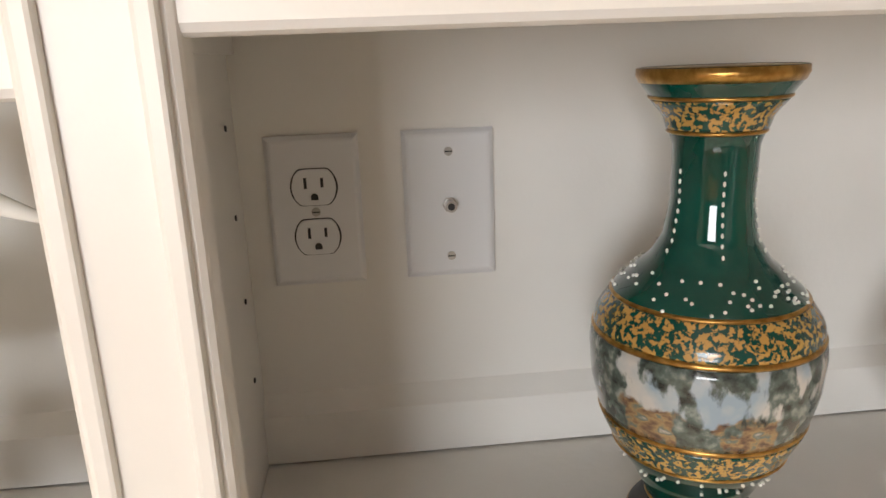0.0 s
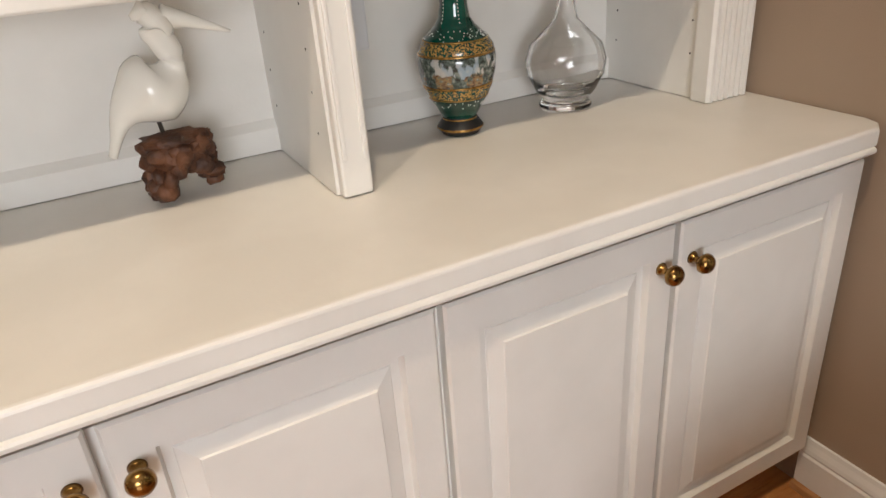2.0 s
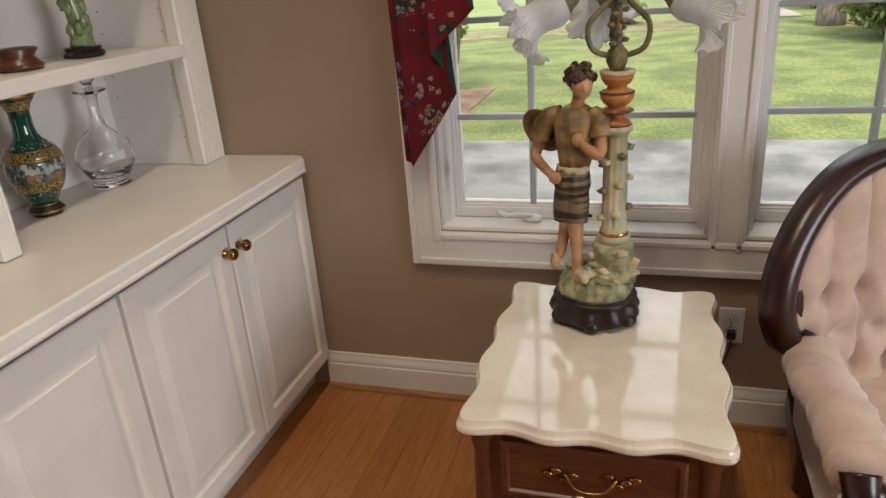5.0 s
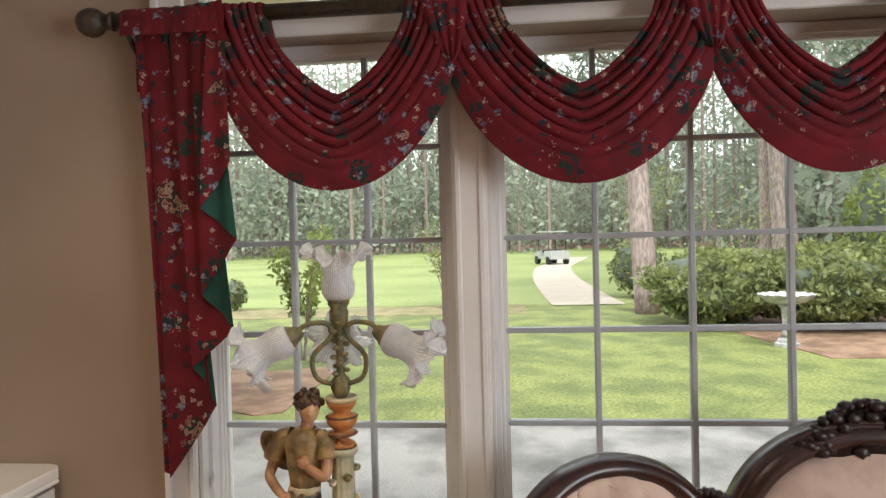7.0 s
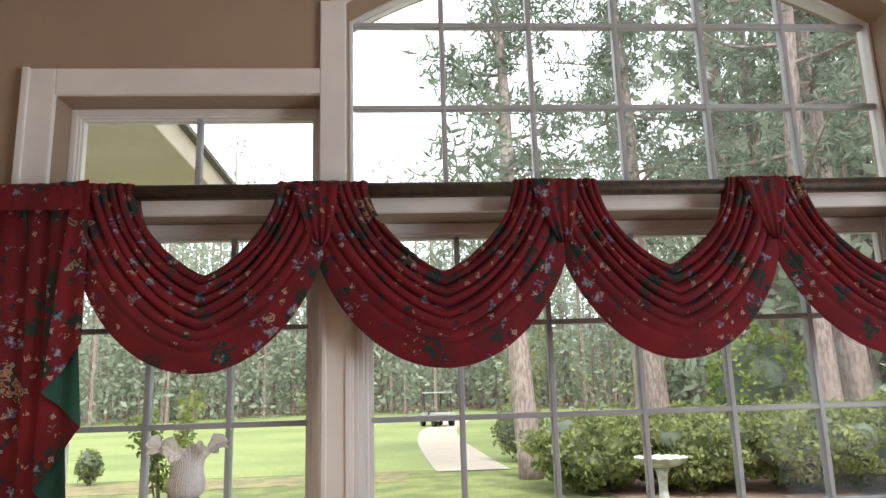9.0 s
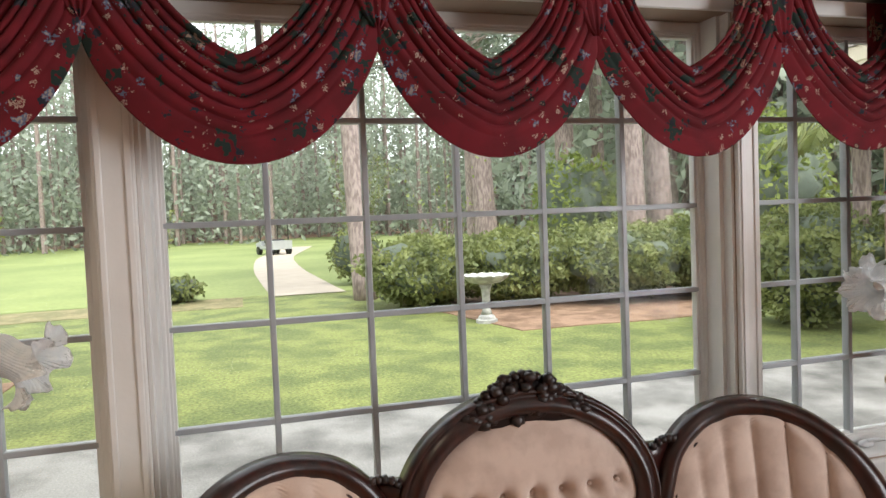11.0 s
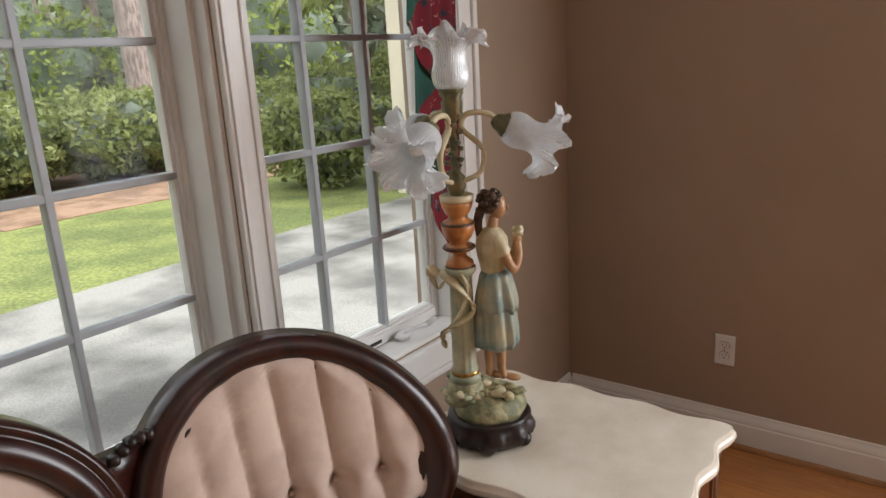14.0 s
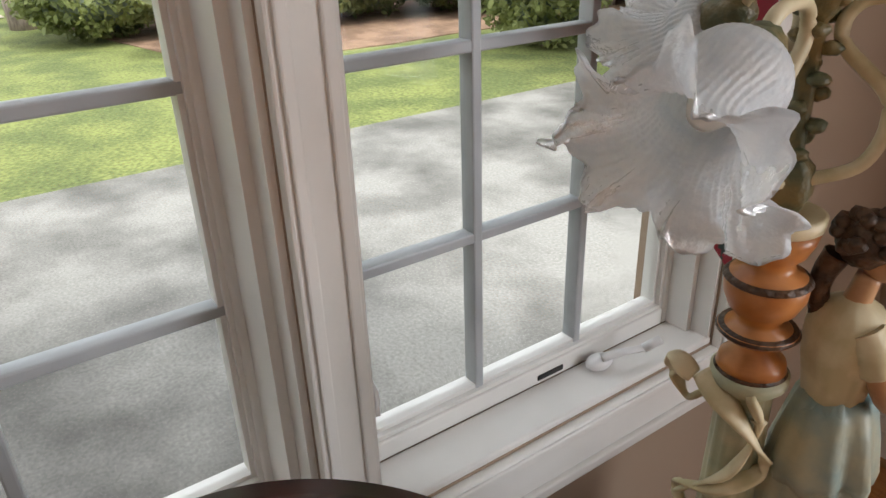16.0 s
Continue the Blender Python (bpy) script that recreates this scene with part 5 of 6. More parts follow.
# the boy faces the room (-x); his hip is thrown to one side, a straw hat hangs behind his shoulder
hat = lathe([(0.0, 0.0), (0.024, 0.002), (0.026, -0.012), (0.046, -0.016), (0.05, -0.013), (0.047, -0.009), (0.028, -0.006), (0.0, 0.006)], 32)
hat.transform(Matrix.Translation((0.03, 0.066, 0.3)) @ Matrix.Rotation(radians(64), 4, "Y") @ Matrix.Rotation(radians(25), 4, "X"))
figure([
    (SKIN, limb([(-0.022, -0.006, 0.004), (-0.008, -0.004, 0.02), (-0.006, -0.002, 0.07), (-0.012, 0.0, 0.1), (-0.004, 0.004, 0.15)], 0.0085, 0.02)),
    (SKIN, limb([(0.014, 0.04, 0.03), (0.006, 0.034, 0.045), (0.01, 0.026, 0.09), (-0.006, 0.02, 0.115), (0.0, 0.016, 0.15)], 0.008, 0.019)),
    (SKIN, blob((-0.036, -0.008, 0.004), (0.026, 0.011, 0.008))),
    (SKIN, blob((0.0, 0.046, 0.024), (0.012, 0.011, 0.02))),
    (STRIPE, limb([(-0.008, 0.0, 0.115), (-0.006, 0.0, 0.13), (-0.003, 0.0, 0.16), (0, 0.004, 0.2)], 0.026, 0.029)),
    (STRIPE, limb([(0.0, 0.024, 0.118), (0.0, 0.023, 0.135), (0, 0.02, 0.165), (0, 0.012, 0.2)], 0.025, 0.029)),
    (STRIPE, wrinkled([(0.001, 0.165), (0.032, 0.168), (0.038, 0.19), (0.037, 0.21), (0.033, 0.228), (0.0, 0.232)], (0, 0.008, 0), 6, 0.05)),
    (CREAM, wrinkled([(0.001, 0.218), (0.034, 0.219), (0.035, 0.226), (0.033, 0.233), (0.0, 0.235)], (0, 0.006, 0), 5, 0.03)),
    (SHIRT, wrinkled([(0.001, 0.226), (0.031, 0.23), (0.035, 0.25), (0.041, 0.285), (0.046, 0.315), (0.042, 0.334), (0.022, 0.347), (0.0, 0.35)], (0, 0.004, 0), 7, 0.045, (0.02, -0.03))),
    (SHIRT, limb([(0, 0.03, 0.33), (0.004, 0.056, 0.322), (0.008, 0.07, 0.3), (0.01, 0.074, 0.285)], 0.02, 0.025)),
    (SHIRT, limb([(-0.006, -0.03, 0.33), (-0.014, -0.048, 0.318), (-0.022, -0.052, 0.29)], 0.02, 0.023)),
    (SKIN, limb([(0.01, 0.072, 0.29), (0.012, 0.082, 0.262), (0.002, 0.084, 0.246), (-0.018, 0.06, 0.226), (-0.026, 0.044, 0.216)], 0.013, 0.009)),
    (SKIN, blob((-0.028, 0.04, 0.212), (0.01, 0.014, 0.012), rough=0.2)),
    (SKIN, limb([(-0.022, -0.05, 0.295), (-0.034, -0.052, 0.27), (-0.044, -0.046, 0.262), (-0.05, -0.028, 0.274), (-0.05, -0.014, 0.286)], 0.013, 0.009)),
    (SKIN, blob((-0.051, -0.01, 0.292), (0.011, 0.013, 0.013), rough=0.3)),
    (SKIN, limb([(0, 0, 0.335), (-0.006, -0.006, 0.366)], 0.015, 0.013)),
    (SKIN, blob((-0.014, -0.012, 0.386), (0.022, 0.021, 0.027))),
    (SKIN, blob((-0.037, -0.02, 0.382), (0.005, 0.004, 0.006))),
    (HAIR, curls((-0.003, -0.008, 0.398), 0.027, 34, 0.0085, 4)),
    (SHIRT, hat),
], l1, Matrix.Translation((0.0, 0.045, 0.112)) @ Matrix.Diagonal((1.1, 1.1, 1.17, 1)))
# ivy over the boy's pillar
for k in range(16):
    a = 2.0 + k * 1.3
    part("ivy_leaf", blob((0.03 * math.cos(a), -0.042 + 0.03 * math.sin(a), 0.26 + 0.0135 * k), (0.011, 0.011, 0.008), None, 0.7, k + 3, 2), (MOSS, CREAM, VINE)[k % 3], l1, "", True)
l2 = figural_lamp(0.392, -3.45, (0.04, 0.034), (219, 99, 339), "girl", "painted figural lamp of a girl by a pillar", 0.4)
# the girl turns towards the plain wall, a flower held up in both hands; a scarf winds round the pillar
scarf = bmesh.new()
for line, wide in (([(0.075, 0.07, 0.285), (0.098, 0.075, 0.3), (0.105, 0.06, 0.275), (0.09, 0.055, 0.245), (0.07, 0.06, 0.262)], 0.014),
                   ([(0.07, 0.065, 0.29), (0.035, 0.068, 0.27), (0.008, 0.055, 0.235), (0.004, 0.04, 0.2), (0.03, 0.068, 0.172), (0.07, 0.07, 0.15), (0.088, 0.05, 0.125), (0.086, 0.045, 0.095)], 0.015),
                   ([(0.02, 0.062, 0.29), (0.012, 0.05, 0.25), (0.022, 0.066, 0.2), (0.05, 0.074, 0.165), (0.078, 0.066, 0.13)], 0.011)):
    tube(smoothed(line, 9), lambda q, w=wide: w * (0.75 + 0.3 * math.sin(q * 15)) * (1 - 0.5 * q), 10, scarf, flat=0.5)
figure([
    (SKIN, limb([(-0.014, -0.012, 0.0), (-0.008, -0.008, 0.025), (-0.008, -0.008, 0.06), (-0.003, -0.004, 0.11)], 0.0085, 0.015)),
    (SKIN, limb([(0.018, 0.006, 0.008), (0.014, 0.008, 0.03), (0.014, 0.008, 0.065), (0.006, 0.005, 0.11)], 0.0085, 0.015)),
    (SKIN, blob((-0.03, -0.022, 0.001), (0.022, 0.014, 0.007))),
    (SKIN, blob((0.004, -0.004, 0.006), (0.018, 0.011, 0.008))),
    (BLUEDRESS, wrinkled([(0.001, 0.085), (0.048, 0.078), (0.055, 0.09), (0.053, 0.12), (0.047, 0.16), (0.04, 0.2), (0.031, 0.236), (0.026, 0.246), (0.0, 0.25)], (0, 0, 0), 7, 0.11)),
    (BLUEDRESS, wrinkled([(0.001, 0.16), (0.046, 0.155), (0.05, 0.17), (0.044, 0.2), (0.036, 0.228), (0.028, 0.243), (0.0, 0.246)], (-0.004, -0.004, 0), 5, 0.13)),
    (CREAM, wrinkled([(0.001, 0.236), (0.027, 0.24), (0.031, 0.262), (0.037, 0.29), (0.036, 0.312), (0.024, 0.328), (0.012, 0.335), (0.0, 0.336)], (0, 0, 0), 8, 0.03)),
    (CREAM, limb([(-0.02, 0.014, 0.316), (-0.03, 0.012, 0.3), (-0.036, 0.006, 0.284)], 0.016, 0.017)),
    (CREAM, limb([(0.012, -0.026, 0.316), (0.012, -0.036, 0.3), (0.006, -0.04, 0.284)], 0.016, 0.017)),
    (SKIN, limb([(-0.034, 0.008, 0.29), (-0.044, 0.0, 0.262), (-0.05, -0.014, 0.25), (-0.052, -0.03, 0.274), (-0.046, -0.036, 0.302)], 0.0125, 0.0085)),
    (SKIN, limb([(0.008, -0.038, 0.29), (0.002, -0.05, 0.262), (-0.018, -0.054, 0.262), (-0.034, -0.048, 0.284), (-0.04, -0.042, 0.3)], 0.0125, 0.0085)),
    (SKIN, blob((-0.043, -0.04, 0.304), (0.011, 0.011, 0.01), rough=0.2)),
    (CREAM, blob((-0.044, -0.042, 0.322), (0.013, 0.013, 0.011), rough=0.5, freq=6)),
    (SKIN, limb([(0, 0, 0.325), (-0.005, -0.005, 0.356)], 0.013, 0.011)),
    (SKIN, blob((-0.011, -0.011, 0.376), (0.02, 0.02, 0.026))),
    (SKIN, blob((-0.027, -0.027, 0.373), (0.004, 0.004, 0.006))),
    (HAIR, curls((0.001, 0.001, 0.386), 0.025, 26, 0.008, 9)),
    (HAIR, limb([(0.018, 0.014, 0.372), (0.026, 0.016, 0.345), (0.022, 0.012, 0.305), (0.02, 0.006, 0.28)], 0.012, 0.006)),
], l2, Matrix.Translation((-0.016, -0.016, 0.146)) @ Matrix.Diagonal((0.98, 0.98, 1.1, 1)))
part("scarf", scarf, CREAM, l2, "cream scarf wound round the pillar", True).location = (0, 0, 0.13)

# ---- swags and rod ----
RZ, RX = 2.185, 0.72
rod = thing("curtain_rod", pose(0, 0, 0), "dark bronze curtain rod with ball finials", "curtain rod")
part("pole", tube([(RX, -0.275, RZ), (RX, -4.15, RZ)], 0.023, 16), DARKMETAL, rod, "", True)
for y, d in ((-0.275, 1), (-4.15, -1)):
    bm = lathe([(0.021, 0), (0.028, 0.004), (0.028, 0.012), (0.02, 0.018), (0.024, 0.03), (0.016, 0.04)], 20)
    bm.transform(Matrix.Translation((RX, y, RZ)) @ Matrix.Rotation(radians(-90 * d), 4, "X"))
    part("collar", bm, DARKMETAL, rod, "", True)
    part("finial", blob((RX, y + d * 0.075, RZ), (0.042, 0.044, 0.042), rough=0.06, seed=2, freq=5), DARKMETAL, rod, "ribbed dark ball finial", True)
    part("bracket", tube(smoothed([(RX, y - d * 0.03, RZ - 0.01), (RX + 0.02, y - d * 0.03, RZ - 0.05), (XE - 0.005, y - d * 0.03, RZ - 0.09)], 5), 0.009, 8), DARKMETAL, rod, "", True)


def swag(y0, y1, seed):
    """A draped half-round of cloth: pleats gathered on the rod at both ends, fanning out to a plain hem (y1 the southern end)."""
    rng = random.Random(seed)
    nu, nv = 72, 64
    bm, grid = bmesh.new(), []
    ph = [rng.uniform(-0.6, 0.6) for _ in range(5)]
    half = (y1 - y0) / 2
    for j in range(-4, nv + 1):
        v = max(0, j / nv)
        inset = 0.2 * (1 - min(1, v / 0.62)) ** 0.9 - 0.012
        fall = 0.215 * max(0, (v - 0.55) / 0.45) ** 1.1
        row = []
        for i in range(nu + 1):
            u = i / nu
            e = 2 * u - 1
            flat_v = 1 - (abs(e) ** 1.25)
            round_v = max(0.0, 1 - abs(e) ** 2.1) ** 0.72
            hang = flat_v + (round_v - flat_v) * v ** 0.7
            y = (y0 + y1) / 2 + half * e * (1 - inset * 2 * abs(e) ** 1.6)
            z0 = RZ + 0.022 - fall
            z1 = RZ - 0.24 - 0.27 * v + 0.012 * ph[3] * math.sin(3 * u)
            z = z0 + (z1 - z0) * hang
            ridge = math.sin(v * 27 + ph[0] + 2.2 * u * ph[1] + 0.8 * math.sin(5 * u + ph[2]))
            fold = (0.026 * (1 - abs(ridge)) ** 1.2 + 0.008 * math.sin(v * 21 + 4 * u + ph[4] * 9)) * max(0, 1 - (v / 0.86) ** 3) * (0.55 + 0.45 * hang)
            x = RX - 0.026 - 0.045 * hang * math.sin(math.pi * min(1, v * 0.75)) + fold - 0.008 * math.sin(7 * u + ph[2]) * v
            if j < 0:
                q = -j / 4
                x += 0.05 * q * (1 - hang * 0.85)
                z -= 0.03 * q * hang
            row.append(bm.verts.new((x, y, z)))
        grid.append(row)
    for a, b in zip(grid, grid[1:]):
        for i in range(nu):
            bm.faces.new((a[i], a[i + 1], b[i + 1], b[i]))
    rows = []
    for j in range(11):
        g = j / 10
        wd = 0.062 * (1 - g) ** 0.6 + 0.01
        rows.append([(RX - 0.04 - 0.01 * math.sin(4 * math.pi * i / 14) ** 2 + (0.03 if j == 0 else 0), y1 + wd * (i / 7 - 1) + 0.02 * (1 - g), RZ + 0.027 - 0.2 * g) for i in range(15)])
    knot = ring_skin(bmesh.new(), rows, closed_ring=False)
    t = thing("swag", pose(0, 0, 0), "crimson floral swag draped over the rod", "swag", "swags on the rod")
    part("knot", knot, CHINTZ, t, "gathered cloth over the rod", True)
    ob = part("drape", bm, CHINTZ, t, "", True)
    mod = ob.modifiers.new("thickness", "SOLIDIFY")
    mod.thickness = 0.003
    return ob


nodes = (-0.6, -1.25, -1.94, -2.565, -3.197, -3.82)
for k in range(5):
    swag(nodes[k], nodes[k + 1], k + 1)


def jabot(flip, label):
    """A cascading tail: a strip folded back and forth, its hem falling in steps, lined in green."""
    mid = (SIDE_A[1] + SIDE_B[0]) / 2 + 0.085
    hem = [(-0.63, 1.76), (-0.537, 1.633), (-0.636, 1.545), (-0.525, 1.389), (-0.615, 1.29), (-0.484, 1.18), (-0.55, 1.07), (-0.40, 0.855), (-0.375, 0.87)]
    t = thing("jabot", pose(0, 0, 0), label, "curtain tail", "curtain tails")
    n = len(hem)
    for k in range(n - 1):
        lining = k % 2 == 1 and k < 7
        (ya, za), (yb, zb) = hem[k], hem[k + 1]
        xa, xb = RX - 0.055 + 0.008 * k, RX - 0.055 + 0.008 * (k + 1)
        cols = []
        for i in range(9):
            f = i / 8
            y, z, x = ya + (yb - ya) * f, za + (zb - za) * f, xa + (xb - xa) * f
            yt = -0.62 + 0.3 * (k + f) / (n - 1)
            col = []
            for j in range(13):
                g = j / 12
                yy = yt + (y - yt) * g ** 0.6
                xx = x - 0.006 * math.sin(6.28 * (f + 0.3)) * (0.4 + 0.6 * g) - 0.004 * math.sin(yy * 90)
                yy = yy if not flip else 2 * mid - yy
                col.append((xx, yy, RZ + 0.024 + (z - RZ - 0.024) * g))
            cols.append(col)
        part("lining_fold" if lining else "face_fold", ring_skin(bmesh.new(), cols, closed_ring=False), GREENLINING if lining else CHINTZ, t, "plain green lining" if lining else "", True)
    y0, y1 = (-0.62, -0.315) if not flip else (2 * mid + 0.62, 2 * mid + 0.315)
    header = ring_skin(bmesh.new(), [[(RX + x + 0.003 * math.sin(y * 150), y, RZ + z) for x, z in ((-0.055, -0.06), (-0.045, 0.012), (-0.02, 0.026), (0.01, 0.026), (0.03, 0.0), (0.03, -0.2))] for y in [y0 + (y1 - y0) * i / 24 for i in range(25)]], closed_ring=False)
    part("header", header, CHINTZ, t, "cloth wrapped over the rod", True)
    return t


jabot(False, "crimson floral curtain tail with green lining")
jabot(True, "crimson floral curtain tail with green lining")

# ---- on the counter and shelves ----
SCENIC = shader("painted_landscape", (0.5, 0.55, 0.55), 0.15, coat=0.5)


def scenic():
    """A painted landscape band: pale blue sky, tree masses, ochre fields and dark figures of foliage, set by height and noise."""
    n, l = SCENIC.node_tree.nodes, SCENIC.node_tree.links
    b = n["Principled BSDF"]
    tc, sep = n.new("ShaderNodeTexCoord"), n.new("ShaderNodeSeparateXYZ")
    l.new(tc.outputs["Object"], sep.inputs[0])

    def patch(scale, detail, stretch=(1, 1, 1)):
        mp, q = n.new("ShaderNodeMapping"), n.new("ShaderNodeTexNoise")
        mp.inputs["Scale"].default_value = stretch
        mp.inputs["Location"].default_value = (scale * 0.17, 0.3, scale * 0.05)
        q.inputs["Scale"].default_value, q.inputs["Detail"].default_value = scale, detail
        l.new(tc.outputs["Object"], mp.inputs[0])
        l.new(mp.outputs[0], q.inputs["Vector"])
        return q.outputs[0]

    def ramp(src, stops):
        r = n.new("ShaderNodeValToRGB")
        el = r.color_ramp.elements
        while len(el) < len(stops):
            el.new(0.5)
        for e, (p, c) in zip(el, stops):
            e.position, e.color = p, (*c, 1)
        l.new(src, r.inputs[0])
        return r.outputs[0]

    def blend(fac, a, c):
        m = n.new("ShaderNodeMix")
        m.data_type = "RGBA"
        for slot, v in ((0, fac), (6, a), (7, c)):
            l.new(v, m.inputs[slot])
        return m.outputs[2]

    high = n.new("ShaderNodeMapRange")
    high.inputs[1].default_value, high.inputs[2].default_value = 0.092, 0.153
    l.new(sep.outputs[2], high.inputs[0])
    edge = n.new("ShaderNodeMath")
    edge.operation, edge.inputs[1].default_value = "MULTIPLY_ADD", 0.75
    l.new(patch(34, 5), edge.inputs[0])
    l.new(high.outputs[0], edge.inputs[2])
    sky_c = ramp(patch(40, 3), [(0.35, (0.3, 0.38, 0.44)), (0.6, (0.56, 0.53, 0.48))])
    land = ramp(patch(95, 6, (1, 1, 1.6)), [(0.3, (0.03, 0.02, 0.016)), (0.42, (0.16, 0.09, 0.05)), (0.52, (0.34, 0.22, 0.1)), (0.6, (0.12, 0.15, 0.12)), (0.7, (0.5, 0.42, 0.34))])
    trees = ramp(patch(120, 6), [(0.35, (0.02, 0.022, 0.018)), (0.55, (0.1, 0.13, 0.11)), (0.7, (0.3, 0.32, 0.28))])
    out = blend(ramp(edge.outputs[0], [(0.8, (0, 0, 0)), (0.84, (1, 1, 1))]), land, sky_c)
    out = blend(ramp(patch(44, 7, (1, 1, 0.5)), [(0.46, (0, 0, 0)), (0.5, (1, 1, 1))]), out, trees)
    l.new(out, b.inputs["Base Color"])


scenic()
FILIGREE = shader("gilt_scrollwork", (0.5, 0.28, 0.07), 0.25, metal=0.0, second=(0.0, 0.05, 0.035), scale=300, detail=2, spread=(0.48, 0.55), coat=0.5)


def vase_radius(z):
    pts = [(0.0, 0.036), (0.0136, 0.046), (0.0245, 0.038), (0.03, 0.033), (0.049, 0.043), (0.071, 0.0575), (0.0927, 0.0675), (0.12, 0.074), (0.1417, 0.0755), (0.16, 0.072), (0.178, 0.061), (0.19, 0.047), (0.2, 0.0365), (0.2126, 0.0295), (0.2344, 0.026), (0.267, 0.0265), (0.2834, 0.032), (0.297, 0.0425), (0.305, 0.0485), (0.313, 0.05)]
    for (a, ra), (b, rb) in zip(pts, pts[1:]):
        if z <= b:
            f = (z - a) / (b - a)
            f = f * f * (3 - 2 * f) * 0.35 + f * 0.65
            return 0.95 * (ra + (rb - ra) * f)
    return 0.95 * pts[-1][1]


def vase(x, y):
    t = thing("vase", pose(x, y, CT + 0.001), "green enamelled glass vase with gilt bands and painted landscape", "vase")
    H = 0.313

    def shell(z0, z1, out, n=26):
        return [(vase_radius(z0 + (z1 - z0) * k / n) + out, z0 + (z1 - z0) * k / n) for k in range(n + 1)]

    part("body", lathe([(0.0, 0.0)] + shell(0, H, 0, 90) + [(0.046, 0.313), (0.033, 0.29), (0.023, 0.27), (0.022, 0.2), (0.0, 0.19)], 56), GREENGLASS, t, "", True)
    for z0, z1, mat, lab in ((0.097, 0.15, SCENIC, "painted landscape band"), (0.154, 0.174, FILIGREE, "gilt scroll band"), (0.073, 0.093, FILIGREE, "gilt scroll band"), (0.277, 0.294, FILIGREE, "gilt scroll band")):
        part("painted_band", lathe(shell(z0, z1, 0.0006, 12), 56), mat, t, lab, True)
    part("foot", lathe([(0.0, 0.0003)] + shell(0.0003, 0.034, 0.0004, 14), 56), BLACK, t, "black glazed foot", True)
    for z, w in ((0.013, 0.004), (0.03, 0.0015), (0.0952, 0.0018), (0.0715, 0.0012), (0.152, 0.0018), (0.1755, 0.0012), (0.2755, 0.0012), (0.2955, 0.0012), (0.3085, 0.0042)):
        part("gilt_ring", lathe([(vase_radius(z - w) + 0.0003, z - w), (vase_radius(z) + 0.0013, z), (vase_radius(min(H, z + w)) + 0.0003, z + w)], 56), GOLD, t, "", True)
    bm = bmesh.new()
    rng = random.Random(8)
    for z0, n in ((0.181, 60), (0.068, 26)):
        for k in range(n * 2):
            a, z = rng.uniform(0, 6.283), z0 + rng.uniform(-0.004, 0.012) if z0 > 0.1 else z0 - rng.uniform(0, 0.012)
            r = vase_radius(z) + 0.0008
            blob((r * math.cos(a), r * math.sin(a), z), (0.0013,) * 3, bm, sub=1)
    for k in range(6):
        for q in range(9):
            a, z = k * 1.047 + 0.3, 0.205 + q * 0.006
            r = vase_radius(z) + 0.0008
            blob((r * math.cos(a), r * math.sin(a), z), (0.001, 0.001, 0.0018), bm, sub=1)
    part("enamel_dots", bm, PORCELAIN, t, "raised white enamel dots")


vase(0.199, 0.445)


def decanter(x, y):
    t = thing("decanter", pose(x, y, CT + 0.001) @ Matrix.Diagonal((1.22, 1.22, 1.06, 1)), "clear cut-crystal decanter with a stopper", "decanter")
    part("body", lathe([(0.0, 0.0), (0.043, 0.0), (0.044, 0.008), (0.036, 0.018), (0.05, 0.035), (0.063, 0.065), (0.066, 0.09), (0.058, 0.12), (0.036, 0.145), (0.019, 0.165), (0.014, 0.19), (0.013, 0.235), (0.018, 0.25), (0.036, 0.258), (0.036, 0.262), (0.012, 0.255), (0.0105, 0.235), (0.011, 0.19), (0.016, 0.166), (0.033, 0.143), (0.054, 0.118), (0.062, 0.09), (0.059, 0.066), (0.045, 0.038), (0.0, 0.026)], 40, wave=lambda a, k: (1 + 0.015 * math.sin(16 * a) * (0.1 < k < 0.35), 0)), CLEAR, t, "", True)
    part("stopper", lathe([(0.0, 0.256), (0.009, 0.258), (0.012, 0.268), (0.009, 0.276), (0.02, 0.29), (0.025, 0.306), (0.02, 0.322), (0.006, 0.332), (0, 0.333)], 10), CLEAR, t)


decanter(0.452, 0.45)


